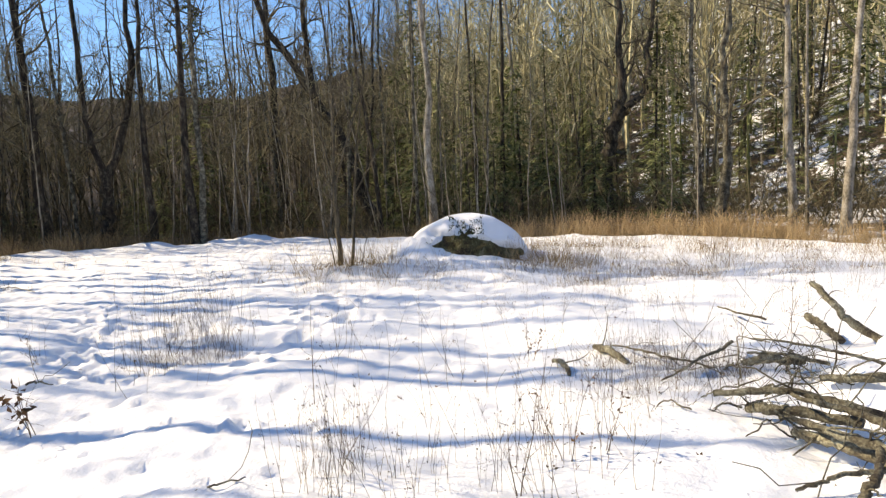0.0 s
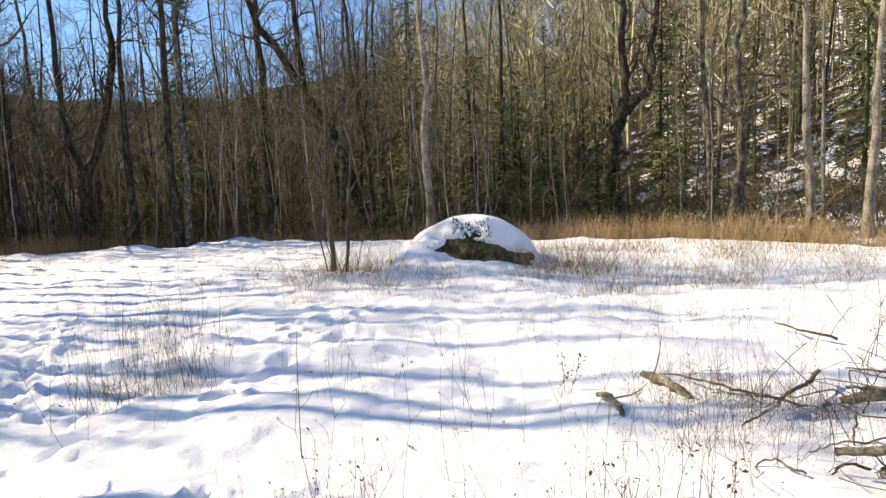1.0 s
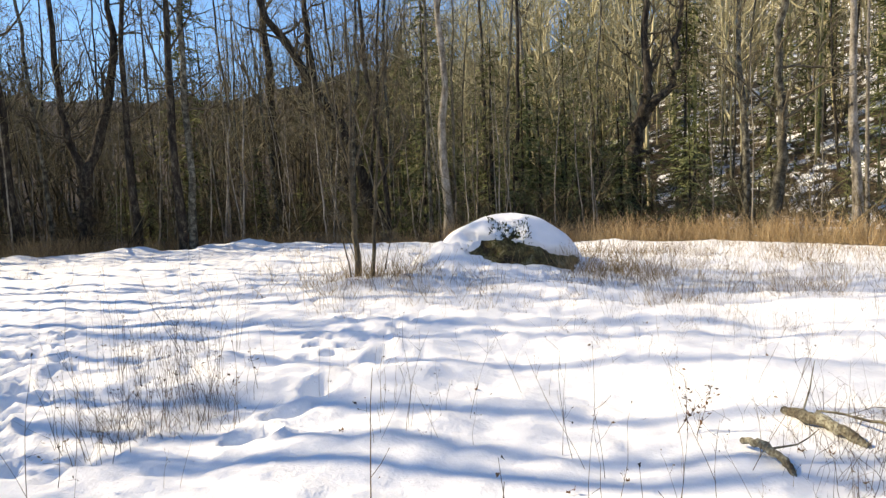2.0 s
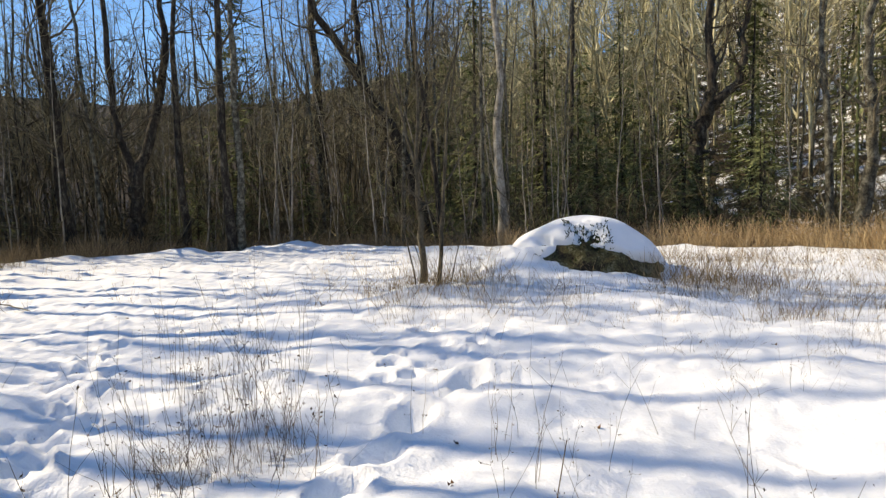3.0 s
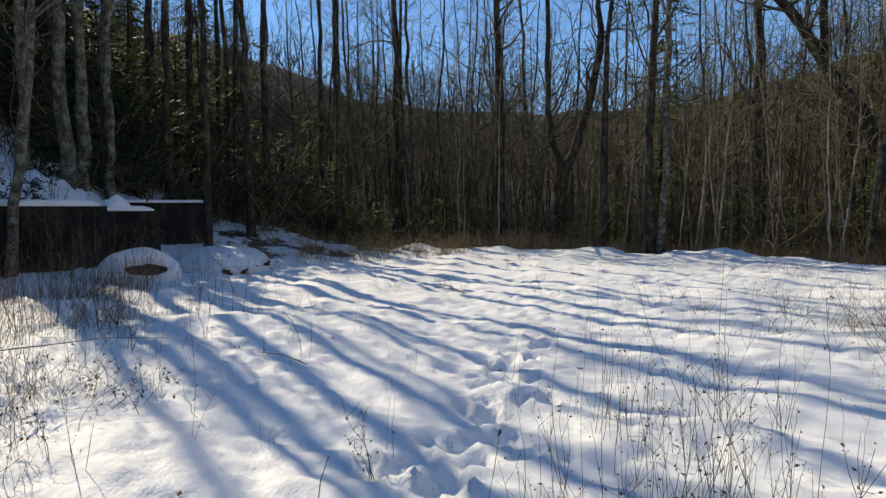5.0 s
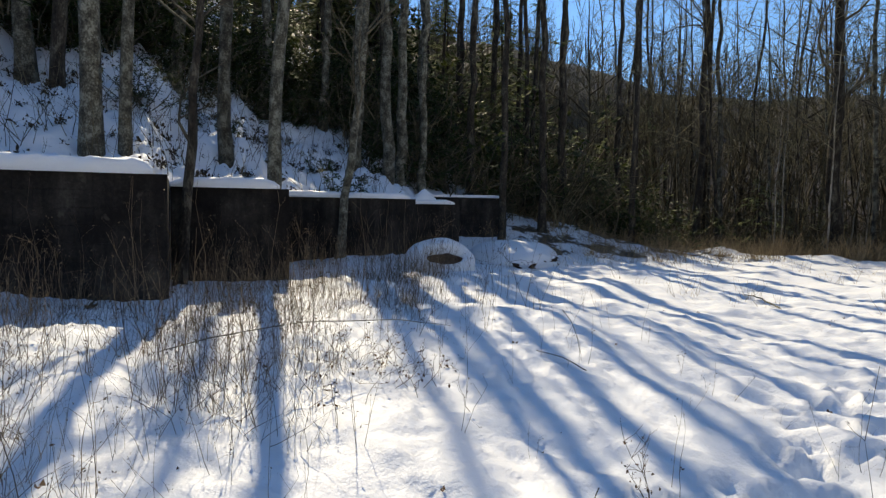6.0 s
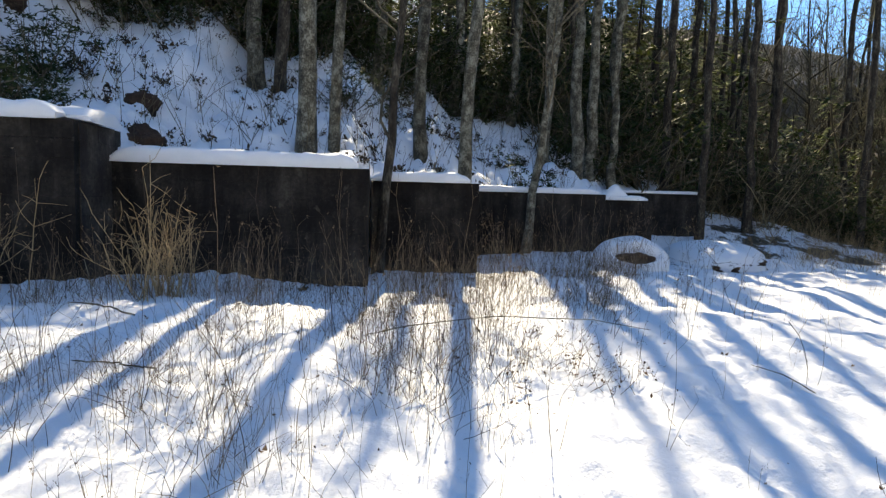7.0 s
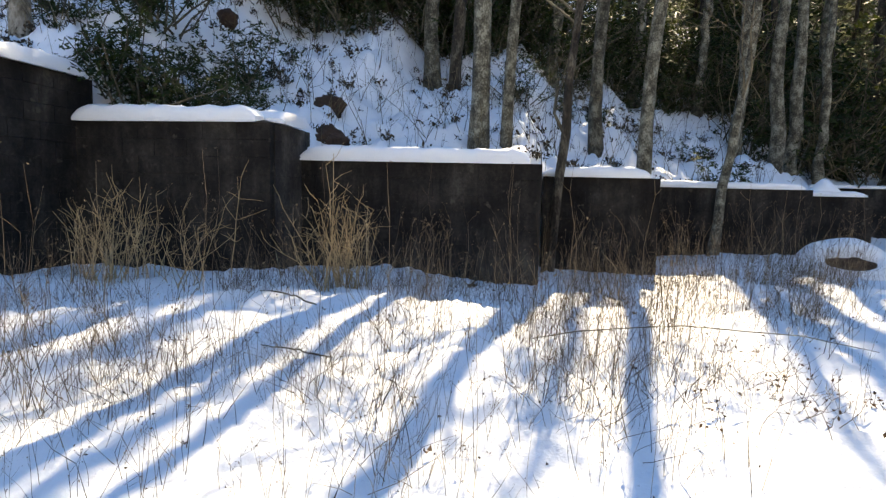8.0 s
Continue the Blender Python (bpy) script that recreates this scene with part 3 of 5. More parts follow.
boulder("boulder", "large mossy boulder capped and flanked with snow", (0.47, 14.75, -0.16), (1.36, 1.0, 1.02), 3.0, big_bare, 0.12, sub=6, rag=0.22, skew=0.08, grain=15.0, craggy=0.75, ferns=260)
boulder("boulder", "snow-covered rock with a dark hollow beside the wall", (-13.55, 9.7, 0.13), (0.46, 0.66, 0.36), 7.0,
        lambda v: sm(0.34, 0.22, np.hypot((v[:, 1] + 0.05) * 0.5, v[:, 2] - 0.48)) * (v[:, 0] > 0), 0.13, 5, rag=0.06, stone=EARTH)
boulder("boulder", "low rubble mound buried in snow", (-16.0, 12.7, gz(-16.0, 12.7) + 0.10), (1.15, 1.15, 0.40), 9.0,
        lambda v: 0.06 * sm(0.2, 0.8, v[:, 0]) * sm(0.75, 0.4, v[:, 2]), 0.07, 5, rag=0.6, stone=EARTH)


# ---------------------------------------------------------------- trees
def stem_line(r, start, way, length, k, wander, lift):
    pts, d = [np.array(start, float)], unit(way)
    step = length / (k - 1)
    for _ in range(k - 1):
        d = unit(d + r.normal(0, wander, 3) + np.array([0, 0, lift]))
        pts.append(pts[-1] + d * step)
    return np.array(pts)


def branch(r, soup, start, way, length, radius, level, detail):
    k = (5, 4, 3)[min(level, 2)] if detail > 1 else (4, 3, 2)[min(level, 2)]
    pts = stem_line(r, start, way, length, k, (0.27, 0.30, 0.30)[min(level, 2)], 0.09)
    if level > 1 and detail < 2:
        soup.blade(pts, radius * 2.4, unit(np.cross(pts[-1] - pts[0], r.normal(0, 1, 3))))
        return
    soup.tube(pts, radius * np.linspace(1, 0.3, k), (5, 4, 3)[min(level, 2)] if detail > 1 else 3)
    kids = ((5, 4, 0), (4, 3, 0), (3, 2, 0))[2 - min(detail, 2)][level] if level < 3 else 0
    for _ in range(kids):
        at = r.uniform(0.25, 1.0) * (k - 1)
        i = min(int(at), k - 2)
        p = pts[i] + (pts[i + 1] - pts[i]) * (at - i)
        d = unit(pts[i + 1] - pts[i])
        off = unit(np.cross(d, r.normal(0, 1, 3)))
        branch(r, soup, p, unit(d + off * r.uniform(0.6, 1.2)), length * r.uniform(0.3, 0.55), max(radius * 0.45, 0.0065), level + 1, detail)


def grow(seed, stems, limbs, low, detail=2, limb_len=0.24, flare=1.25, sides=9):
    """Trunk and crown soups. stems: (points, radius at the foot, radius at the top), in the tree's own frame."""
    r = np.random.RandomState(seed)
    trunk, crown = Soup(), Soup()
    for n, (raw, r0, r1) in enumerate(stems):
        raw = np.array(raw, float)
        t = np.linspace(0, len(raw) - 1, max(12, 3 * len(raw)))
        pts = np.stack([np.interp(t, range(len(raw)), raw[:, c]) for c in range(3)], -1)
        soft = pts.copy()
        for _ in range(3):
            soft[1:-1] = (soft[:-2] + 2 * soft[1:-1] + soft[2:]) / 4
        pts = soft
        pts[1:-1, :2] += r.normal(0, r0 * 0.26, (len(pts) - 2, 2))
        s = np.linspace(0, 1, len(pts))
        rad = r0 + (r1 - r0) * s**0.9
        if n == 0:
            rad = rad * (1 + (flare - 1) * np.exp(-np.maximum(pts[:, 2] - pts[0, 2], 0) / 0.28))
        trunk.tube(pts, rad * (1 + r.normal(0, 0.05, len(pts))), sides, 0.05)
        total = np.linalg.norm(np.diff(raw, axis=0), axis=1).sum()
        for _ in range(limbs):
            at = low + (0.98 - low) * r.uniform(0, 1) ** 0.85
            i = min(int(at * (len(pts) - 1)), len(pts) - 2)
            p = pts[i] + (pts[i + 1] - pts[i]) * (at * (len(pts) - 1) - i)
            a = r.uniform(0, 2 * np.pi)
            way = np.array([np.cos(a), np.sin(a), r.uniform(0.25, 1.3)])
            length = total * limb_len * r.uniform(0.5, 1.15) * (1.15 - 0.6 * at)
            branch(r, crown, p, way, length, max(rad[i] * r.uniform(0.25, 0.42), 0.007), 0, detail)
    return trunk, crown


def straight(r, height, r0, lean=0.04, wander=0.012, k=8):
    """A near-upright trunk."""
    a, d = r.uniform(0, 6.28), r.uniform(0, lean)
    xy = np.cumsum(r.normal(0, wander * height / k, (k, 2)), axis=0)
    z = np.linspace(0, height, k)
    xy = xy - xy[0] + np.outer(z, [math.cos(a) * d, math.sin(a) * d])
    return [(np.column_stack([xy, z]), r0, r0 * 0.2)]


def tree_thing(name, soups, bark, place, label, category="tree", group="", branch_mat=None):
    thing = new(name)
    thing.matrix_basis = pose(*place)
    part("trunk", soups[0].mesh("trunk", bark), thing)
    part("crown", soups[1].mesh("crown", branch_mat or BRANCH), thing, "bare leafless branches and twigs")
    return tagged(thing, label, category, group)


def own_tree(name, seed, stems, bark, label, limbs=16, low=0.4, detail=2, limb_len=0.2, sink=0.12, back=1.0):
    """A tree whose stems are given in the world; its foot is the first point. back moves it away from the field's middle."""
    mid = np.array((-1.8, 4.0, 1.5))
    stems = [((np.array(pts, float) - mid) * back + mid, r0 * back, r1 * back) for pts, r0, r1 in stems]
    foot = np.array(stems[0][0][0], float)
    foot[2] = gz(foot[0], foot[1]) - sink
    out = []
    for n, (pts, r0, r1) in enumerate(stems):
        pts = np.array(pts, float)
        if n == 0:
            pts[0] = foot
        out.append((pts - foot, r0, r1))
    return tree_thing(name, grow(seed, out, limbs, low, detail, limb_len), bark, foot, label, group="trees round the field")


own_tree("bare_tree", 1, [([(-14.8, 22.9, 0), (-14.9, 22.85, 4), (-15.0, 22.8, 9), (-15.3, 22.6, 17)], 0.22, 0.06)], BARK_DARK, "tall dark leaning bare tree at the field's edge", 21, 0.26, back=1.14)
own_tree("forked_tree", 2, [([(-13.15, 23.9, 0), (-13.0, 23.9, 2.2)], 0.25, 0.22),
                            ([(-13.0, 23.9, 2.2), (-13.3, 23.75, 3.6), (-13.46, 23.67, 5.0), (-13.5, 23.7, 9.1), (-13.9, 23.9, 16)], 0.15, 0.05),
                            ([(-13.0, 23.9, 2.1), (-12.4, 24.2, 4.3), (-11.86, 24.5, 6.6), (-12.05, 24.4, 9.3), (-11.6, 24.6, 16)], 0.19, 0.05)],
         BARK_DARK, "grey bare tree forking low into two wide stems", 17, 0.26, back=1.12)
own_tree("bare_tree", 3, [([(-11.42, 23.9, 0), (-11.4, 23.9, 6), (-11.1, 24.1, 14)], 0.16, 0.03)], BARK_DARK, "slim dark bare tree at the field's edge", 17, 0.26, back=1.14)
own_tree("bare_tree", 4, [([(-10.7, 26.1, 0), (-10.8, 26.1, 4.5), (-10.67, 26.15, 9.7), (-10.5, 26.2, 17)], 0.20, 0.05)], BARK_DARK, "dark upright bare tree behind the field's edge", 19, 0.26)
own_tree("bare_tree", 5, [([(-10.44, 26.3, 0), (-10.3, 26.3, 5), (-10.21, 26.33, 9.8), (-10.0, 26.3, 17)], 0.17, 0.04)], BARK_GREY, "slim upright bare tree behind the field's edge", 19, 0.26)
own_tree("leaning_tree", 6, [([(-3.3, 30.1, 0), (-3.9, 30.0, 1.4), (-5.69, 29.7, 5.63), (-7.0, 29.4, 7.8), (-8.3, 29.1, 10), (-9.6, 28.8, 14)], 0.33, 0.08),
                             ([(-6.1, 29.6, 6.3), (-6.2, 29.6, 8.4), (-6.3, 29.5, 10.8), (-6.2, 29.5, 15)], 0.19, 0.05)],
         BARK_DARK, "dark bare tree leaning steeply across the wood", 19, 0.26)
own_tree("bare_tree", 7, [([(-9.9, 37, 0), (-9.9, 37, 6), (-10, 36.9, 13), (-10.2, 36.8, 21)], 0.34, 0.10)], BARK_DARK, "stout dark bare tree deep in the wood", 21, 0.26)
own_tree("pale_tree", 8, [([(-0.58, 25.24, 0), (-0.6, 25.24, 5), (-0.62, 25.24, 9), (-0.9, 25.2, 16)], 0.19, 0.05)], BARK_PALE, "straight pale-barked tree at the edge of the field", 14, 0.5)
own_tree("bare_tree", 9, [([(-1.25, 25.9, 0), (-1.2, 25.9, 5), (-1.1, 25.9, 9), (-1.2, 25.9, 14)], 0.09, 0.03)], BARK_GREY, "slim grey bare tree beside a paler trunk", 17, 0.26)
own_tree("bare_tree", 10, [([(5.09, 41.9, 0), (4.8, 41.9, 7), (4.4, 41.9, 14), (4.2, 41.9, 18)], 0.17, 0.05)], BARK_PALE, "thin pale bare tree in the wood", 12, 0.5)
own_tree("forked_tree", 11, [([(8.15, 32.2, 0), (8.2, 32.2, 1.5), (8.55, 32.1, 3.8), (8.95, 32, 5.1)], 0.42, 0.32),
                             ([(8.95, 32, 5.0), (9.2, 32, 6.3), (8.9, 32, 8.3), (9.1, 32, 10.5), (8.7, 32, 17)], 0.26, 0.08),
                             ([(8.9, 32, 4.9), (9.6, 31.8, 5.4), (10.15, 31.65, 6.1), (10.4, 31.6, 8), (10.6, 31.5, 10.3), (10.9, 31.4, 16)], 0.24, 0.07)],
         BARK_DARK, "stout dark bare tree forking into two crooked stems", 17, 0.26)
own_tree("bare_tree", 12, [([(9.48, 23.4, 0), (9.3, 23.4, 4), (9.18, 23.5, 8), (9.0, 23.6, 15)], 0.14, 0.04)], BARK_GREY, "slim grey bare tree in straw grass", 17, 0.26)
own_tree("crooked_tree", 13, [([(9.69, 22.2, 0), (9.75, 22.2, 1.2), (9.98, 22.1, 3), (9.72, 22.2, 5.5), (10.0, 22, 7.6), (10.2, 22, 14)], 0.22, 0.05)], BARK_GREY, "crooked grey bare tree in straw grass", 17, 0.26)
own_tree("pale_tree", 14, [([(11.69, 21.2, 0), (11.6, 21.25, 4), (11.52, 21.3, 7.3), (11.4, 21.4, 16)], 0.145, 0.05)], BARK_PALE, "straight pale-barked tree in straw grass", 12, 0.5)
own_tree("pale_tree", 15, [([(13.0, 20.4, 0), (13.1, 20.3, 3.5), (13.24, 20.2, 6.9), (13.5, 20.1, 15)], 0.16, 0.06)], BARK_PALE, "sturdy pale-barked tree in straw grass", 12, 0.5)
own_tree("bare_tree", 16, [([(13.25, 23.0, 0), (13.2, 23.0, 5), (13.1, 23.0, 12)], 0.07, 0.03)], BARK_PALE, "thin pale tree in straw grass", 10, 0.5)
own_tree("bare_tree", 17, [([(-20.76, 23.6, 0), (-20.8, 23.6, 5), (-20.7, 23.6, 10), (-20.6, 23.6, 16)], 0.17, 0.04)], BARK_DARK, "dark slim bare tree at the field's edge", 17, 0.26)
own_tree("bare_tree", 18, [([(-23.4, 26.6, 0), (-23.4, 26.6, 6), (-23.3, 26.6, 15)], 0.17, 0.04)], BARK_DARK, "dark slim bare tree behind the field's edge", 17, 0.26)

# Trees on the bank above the wall, and two that stand before it.
BANK_TREES = [(-10.6, -2.25, 0.15, 2), (-16.2, 2.5, 0.20, 1), (-16.0, 3.0, 0.15, 0), (-12.75, 3.9, 0.17, 1), (-12.6, 4.35, 0.10, 1), (-14.9, 5.9, 0.15, 1),
              (-13.9, 6.5, 0.15, 1), (-17.6, 9.1, 0.15, 1), (-17.9, 10.4, 0.17, 1), (-18.3, 5.0, 0.18, 1), (-20.5, 7.2, 0.2, 1),
              (-17.2, 9.8, 0.16, 1), (-21.0, 12.1, 0.2, 1), (-19.6, 13.2, 0.15, 0), (-22.5, 9.4, 0.2, 1), (-15.5, -2.0, 0.18, 0),
              (-20.0, 2.0, 0.22, 0), (-22.0, -1.5, 0.2, 0), (-17.8, -5.0, 0.19, 0), (-13.0, -6.5, 0.16, 1), (-24.0, 4.2, 0.2, 0), (-23.5, 14.5, 0.2, 0),
              (-18.8, 15.3, 0.14, 0), (-20.3, 17.0, 0.15, 0), (-22.4, 18.3, 0.16, 0), (-17.9, 13.4, 0.13, 0), (-24.5, 16.4, 0.17, 0), (-25.5, 12.0, 0.18, 0), (-19.4, 19.2, 0.13, 0), (-21.8, 20.6, 0.15, 0), (-24.0, 9.6, 0.17, 0), (-22.8, 22.2, 0.14, 0), (-18.6, 11.25, 0.14, 1), (-22.4, 11.2, 0.16, 0), (-20.2, 8.8, 0.15, 1), (-26.0, 14.2, 0.17, 0), (-27.0, 10.4, 0.17, 0), (-24.5, 7.4, 0.12, 0), (-26.2, 5.2, 0.12, 0), (-23.2, 3.2, 0.10, 1), (-27.6, 8.2, 0.13, 0), (-25.2, 1.2, 0.12, 0), (-28.4, 3.4, 0.13, 0), (-21.4, 16.2, 0.12, 0), (-25.2, 17.8, 0.14, 0), (-23.0, 17.4, 0.12, 0)]
for n, (x, y, rad, pale) in enumerate(BANK_TREES):
    r = np.random.RandomState(200 + n)
    h = (12.0 if x < -18.2 and y < 12 else 22.5 if x < -22 and y > 15 else 19.5) + r.uniform(-4, 3)
    stem = [(pts, r0, r0 * 0.30) for pts, r0, r1 in straight(r, h, rad * 0.85, 0.03, 0.015)]
    stem[0][0][:, 1] += stem[0][0][:, 2] * (0.05 if n == 6 else 0.01)
    tree_thing("bare_tree", grow(220 + n, stem, 34 if x < -22 and y > 15 else 14 if y > 12.5 else 10, 0.6 if y > 15 else 0.45, 1, 0.2 if y > 15 else 0.18), (BARK_DARK, BARK_GREY, BARK_PALE)[pale], (x, y, gz(x, y) - 0.15),
               "tall grey bare tree on the snowy bank above the wall", group="trees on the bank")
own_tree("bare_tree", 251, [([(-11.75, 5.05, 0.2), (-11.9, 5.2, 1.6), (-11.95, 5.4, 4.4), (-11.9, 5.6, 9), (-11.9, 5.7, 13)], 0.085, 0.02)], BARK_DARK, "slim dark tree standing against the wall", 17, 0.26)
own_tree("bare_tree", 252, [([(-13.7, 7.75, 0.3), (-13.8, 8.0, 2.4), (-13.7, 8.3, 4.6), (-13.6, 8.5, 9), (-13.5, 8.7, 13)], 0.09, 0.02)], BARK_GREY, "slim grey tree leaning before the wall", 17, 0.26)

# The wood behind: a few kinds, copied with their own size and turn.
KINDS = []
for n in range(10):
    r = np.random.RandomState(300 + n)
    thin = n % 2
    KINDS.append(tree_thing("bare_tree", grow(310 + n, straight(r, (11 if thin else 16) + r.uniform(-2, 3), r.uniform(0.03, 0.055) if thin else r.uniform(0.07, 0.115), 0.22 if thin else 0.12, 0.06), 16, 0.25, 1, 0.26, sides=5),
                            (BARK_GREY, BARK_DARK, BARK_DARK, BARK_PALE if n == 3 else BARK_GREY, BARK_GREY)[n % 5], (0, 0, -50), "slender bare tree in the leafless wood", group="trees of the wood", branch_mat=TWIG))


def in_wood(x, y):
    past = y - float(edge_y(x))
    bank = wall_front(np.array([float(y)]))[0] - 1 > x and x > -24 and y < 14
    return past > 1.5 and math.hypot(x, y) > 15 and not bank


r = np.random.RandomState(77)
made = 0
while made < 205:
    az, d = math.radians(r.uniform(-42, 80)), 20 + 42 * r.uniform(0, 1) ** 0.8
    x, y = -math.sin(az) * d, math.cos(az) * d
    if not in_wood(x, y) or (x > 3 and (y < 34 or r.uniform() < 0.35)):
        continue
    m = Matrix.LocRotScale((x, y, gz(x, y) - 0.2), Euler((0, 0, r.uniform(0, 6.28))), Vector((1, 1, 1)) * r.uniform(0.7, 1.25))
    if made < len(KINDS):
        KINDS[made].matrix_basis = m
    else:
        copy_thing(KINDS[made % len(KINDS)], m)
    made += 1


for n in range(95):
    az, d = math.radians(r.uniform(28, 80)), r.uniform(21, 46)
    x, y = -2.5 - math.sin(az) * d, 5 + math.cos(az) * d
    if not in_wood(x, y):
        continue
    copy_thing(KINDS[n % len(KINDS)], Matrix.LocRotScale((x, y, gz(x, y) - 0.2), Euler((0, 0, r.uniform(0, 6.28))), Vector((1, 1, 1)) * r.uniform(0.75, 1.2)))


# Thin pale saplings along the edge of the wood.
THIN = []
for n in range(5):
    q = np.random.RandomState(350 + n)
    THIN.append(tree_thing("sapling", grow(360 + n, straight(q, q.uniform(5, 8.5), q.uniform(0.024, 0.04), 0.12, 0.05), 12, 0.3, 1, 0.24, sides=5), BARK_PALE, (0, 0, -50), "thin pale leafless sapling at the wood's edge", "sapling", "saplings at the edge", TWIG))
for n in range(64):
    x = r.uniform(-19, 13)
    y = float(edge_y(x)) + r.uniform(0.8, 6.0) + (1.5 if x > 2 else 0.0)
    if n >= len(THIN) and 5.0 < x < 8.5:
        continue
    m = Matrix.LocRotScale((x, y, gz(x, y) - 0.15), Euler((0, 0, r.uniform(0, 6.28))), Vector((1, 1, 1)) * r.uniform(0.7, 1.3))
    if n < len(THIN):
        THIN[n].matrix_basis = m
    else:
        copy_thing(THIN[n % len(THIN)], m)


# ---------------------------------------------------------------- far woods and undergrowth, past counting
def scattered(name, kinds, spots, mat, label, category):
    """One mesh of many copies: spots are (kind, x, y, z, turn, size)."""
    vs, fs, base = [], [], 0
    for k, x, y, z, turn, size in spots:
        v, f = kinds[k]
        c, s = math.cos(turn) * size, math.sin(turn) * size
        vs.append(np.column_stack([v[:, 0] * c - v[:, 1] * s + x, v[:, 0] * s + v[:, 1] * c + y, v[:, 2] * size + z]))
        fs.append(f + base)
        base += len(v)
    v, f = np.concatenate(vs), np.concatenate(fs)
    me = bpy.data.meshes.new(name)
    me.vertices.add(len(v))
    me.vertices.foreach_set("co", v.ravel())
    me.loops.add(f.size)
    me.loops.foreach_set("vertex_index", f.ravel())
    me.polygons.add(len(f))
    me.polygons.foreach_set("loop_start", np.arange(len(f)) * f.shape[1])
    me.update(calc_edges=True)
    me.materials.append(mat)
    return tagged(new(name, me), label, category, kind="stuff")


def far_tree(seed):
    """A trunk and a spreading leafless crown, cheap enough for thousands."""
    r = np.random.RandomState(seed)
    s = Soup()
    h = 13 + r.uniform(-3, 3)
    line = straight(r, h, 0.14, 0.16, 0.07, 5)[0][0]
    s.tube(line, np.linspace(r.uniform(0.05, 0.11), 0.015, len(line)), 3)
    for _ in range(17):
        t = 0.15 + 0.76 * r.uniform() ** 0.8
        p = np.array([np.interp(t * h, line[:, 2], line[:, c]) for c in range(3)])
        a, up, length = r.uniform(0, 6.28), r.uniform(0.5, 1.9), h * r.uniform(0.13, 0.28) * (1.1 - 0.55 * abs(t - 0.5) * 2)
        m = p + unit([math.cos(a), math.sin(a), up]) * length * 0.5
        q = m + unit([math.cos(a) * 0.7 + r.normal(0, 0.35), math.sin(a) * 0.7 + r.normal(0, 0.35), up]) * length * 0.5
        side = unit(np.cross(q - p, r.normal(0, 1, 3)))
        s.blade([p, m, q], 0.09 * (1.1 - t) + 0.03, side)
        for _ in range(3):
            w = m + (q - m) * r.uniform(-0.3, 0.9)
            s.blade([w, w + unit(unit(q - p) + r.normal(0, 0.6, 3)) * length * r.uniform(0.3, 0.65)], 0.05, unit(np.cross(q - p, r.normal(0, 1, 3))))
    return s.arrays()


far_kinds = [far_tree(400 + n) for n in range(6)]
r = np.random.RandomState(78)
spots = []
while len(spots) < 2650:
    az, d = r.uniform(-46, 88), 40 + 92 * r.uniform(0, 1) ** 1.1
    if az > 4 and r.uniform() < 0.5:
        d = r.uniform(34, 75)
    x, y = -math.sin(math.radians(az)) * d, math.cos(math.radians(az)) * d
    spots.append((r.randint(6), x, y, gz(x, y) - 0.3, r.uniform(0, 6.28), r.uniform(0.6, 1.2) * float(np.interp(az, [-10, 5, 12], [1.35, 1.0, 0.72]))))
# The sun's side is put into the twig colour: dark left, pale right.
scattered("far_woods", far_kinds, [s for n, s in enumerate(spots) if s[1] < -0.06 * s[2] and n % 6], BACKLIT_TWIG, "distant leafless woods covering the brown hillside", "woods")
scattered("hillside_woods", far_kinds, [s for n, s in enumerate(spots) if s[1] >= -0.06 * s[2] and n % 3], SUNLIT_TWIG, "leafless woods in a sunlit pale tone on the snowy hillside", "woods")

brush_kinds = []
for n in range(8):
    r = np.random.RandomState(500 + n)
    s = Soup()
    for _ in range(4):
        p = stem_line(r, (*r.normal(0, 0.4, 2), -0.1), (r.normal(0, 0.4), r.normal(0, 0.4), 1), r.uniform(0.8, 3.2), 5, 0.26, 0.03)
        s.tube(p, np.linspace(r.uniform(0.012, 0.03), 0.005, 5), 3)
        for _ in range(8):
            i = r.randint(1, 4)
            q = stem_line(r, p[i], (r.normal(0, 1), r.normal(0, 1), 0.6), r.uniform(0.4, 1.5), 3, 0.35, 0.05)
            s.blade(q, 0.018, unit(np.cross(q[-1] - q[0], r.normal(0, 1, 3))))
    brush_kinds.append(s.arrays())
r = np.random.RandomState(79)
spots = []
while len(spots) < 860:
    az, d = math.radians(r.uniform(-44, 75)), 18 + 34 * r.uniform(0, 1)
    x, y = -math.sin(az) * d, math.cos(az) * d
    if in_wood(x, y) and not (x > 2 and d < 24) and not (x < -17 and az > math.radians(47)):
        spots.append((r.randint(8), x, y, gz(x, y), r.uniform(0, 6.28), r.uniform(0.6, 1.4)))
bank_brush = [(r.randint(8), x, y, gz(x, y), r.uniform(0, 6.28), r.uniform(0.7, 1.3)) for x, y in zip(r.uniform(-25, -19, 150), r.uniform(9.5, 18.5, 150))]
scattered("bank_brush", brush_kinds, bank_brush, OLIVE, "tangled leafless brush on the bank above the wall", "undergrowth")
scattered("undergrowth", brush_kinds, spots, OLIVE, "tangled leafless undergrowth between the trees", "undergrowth")


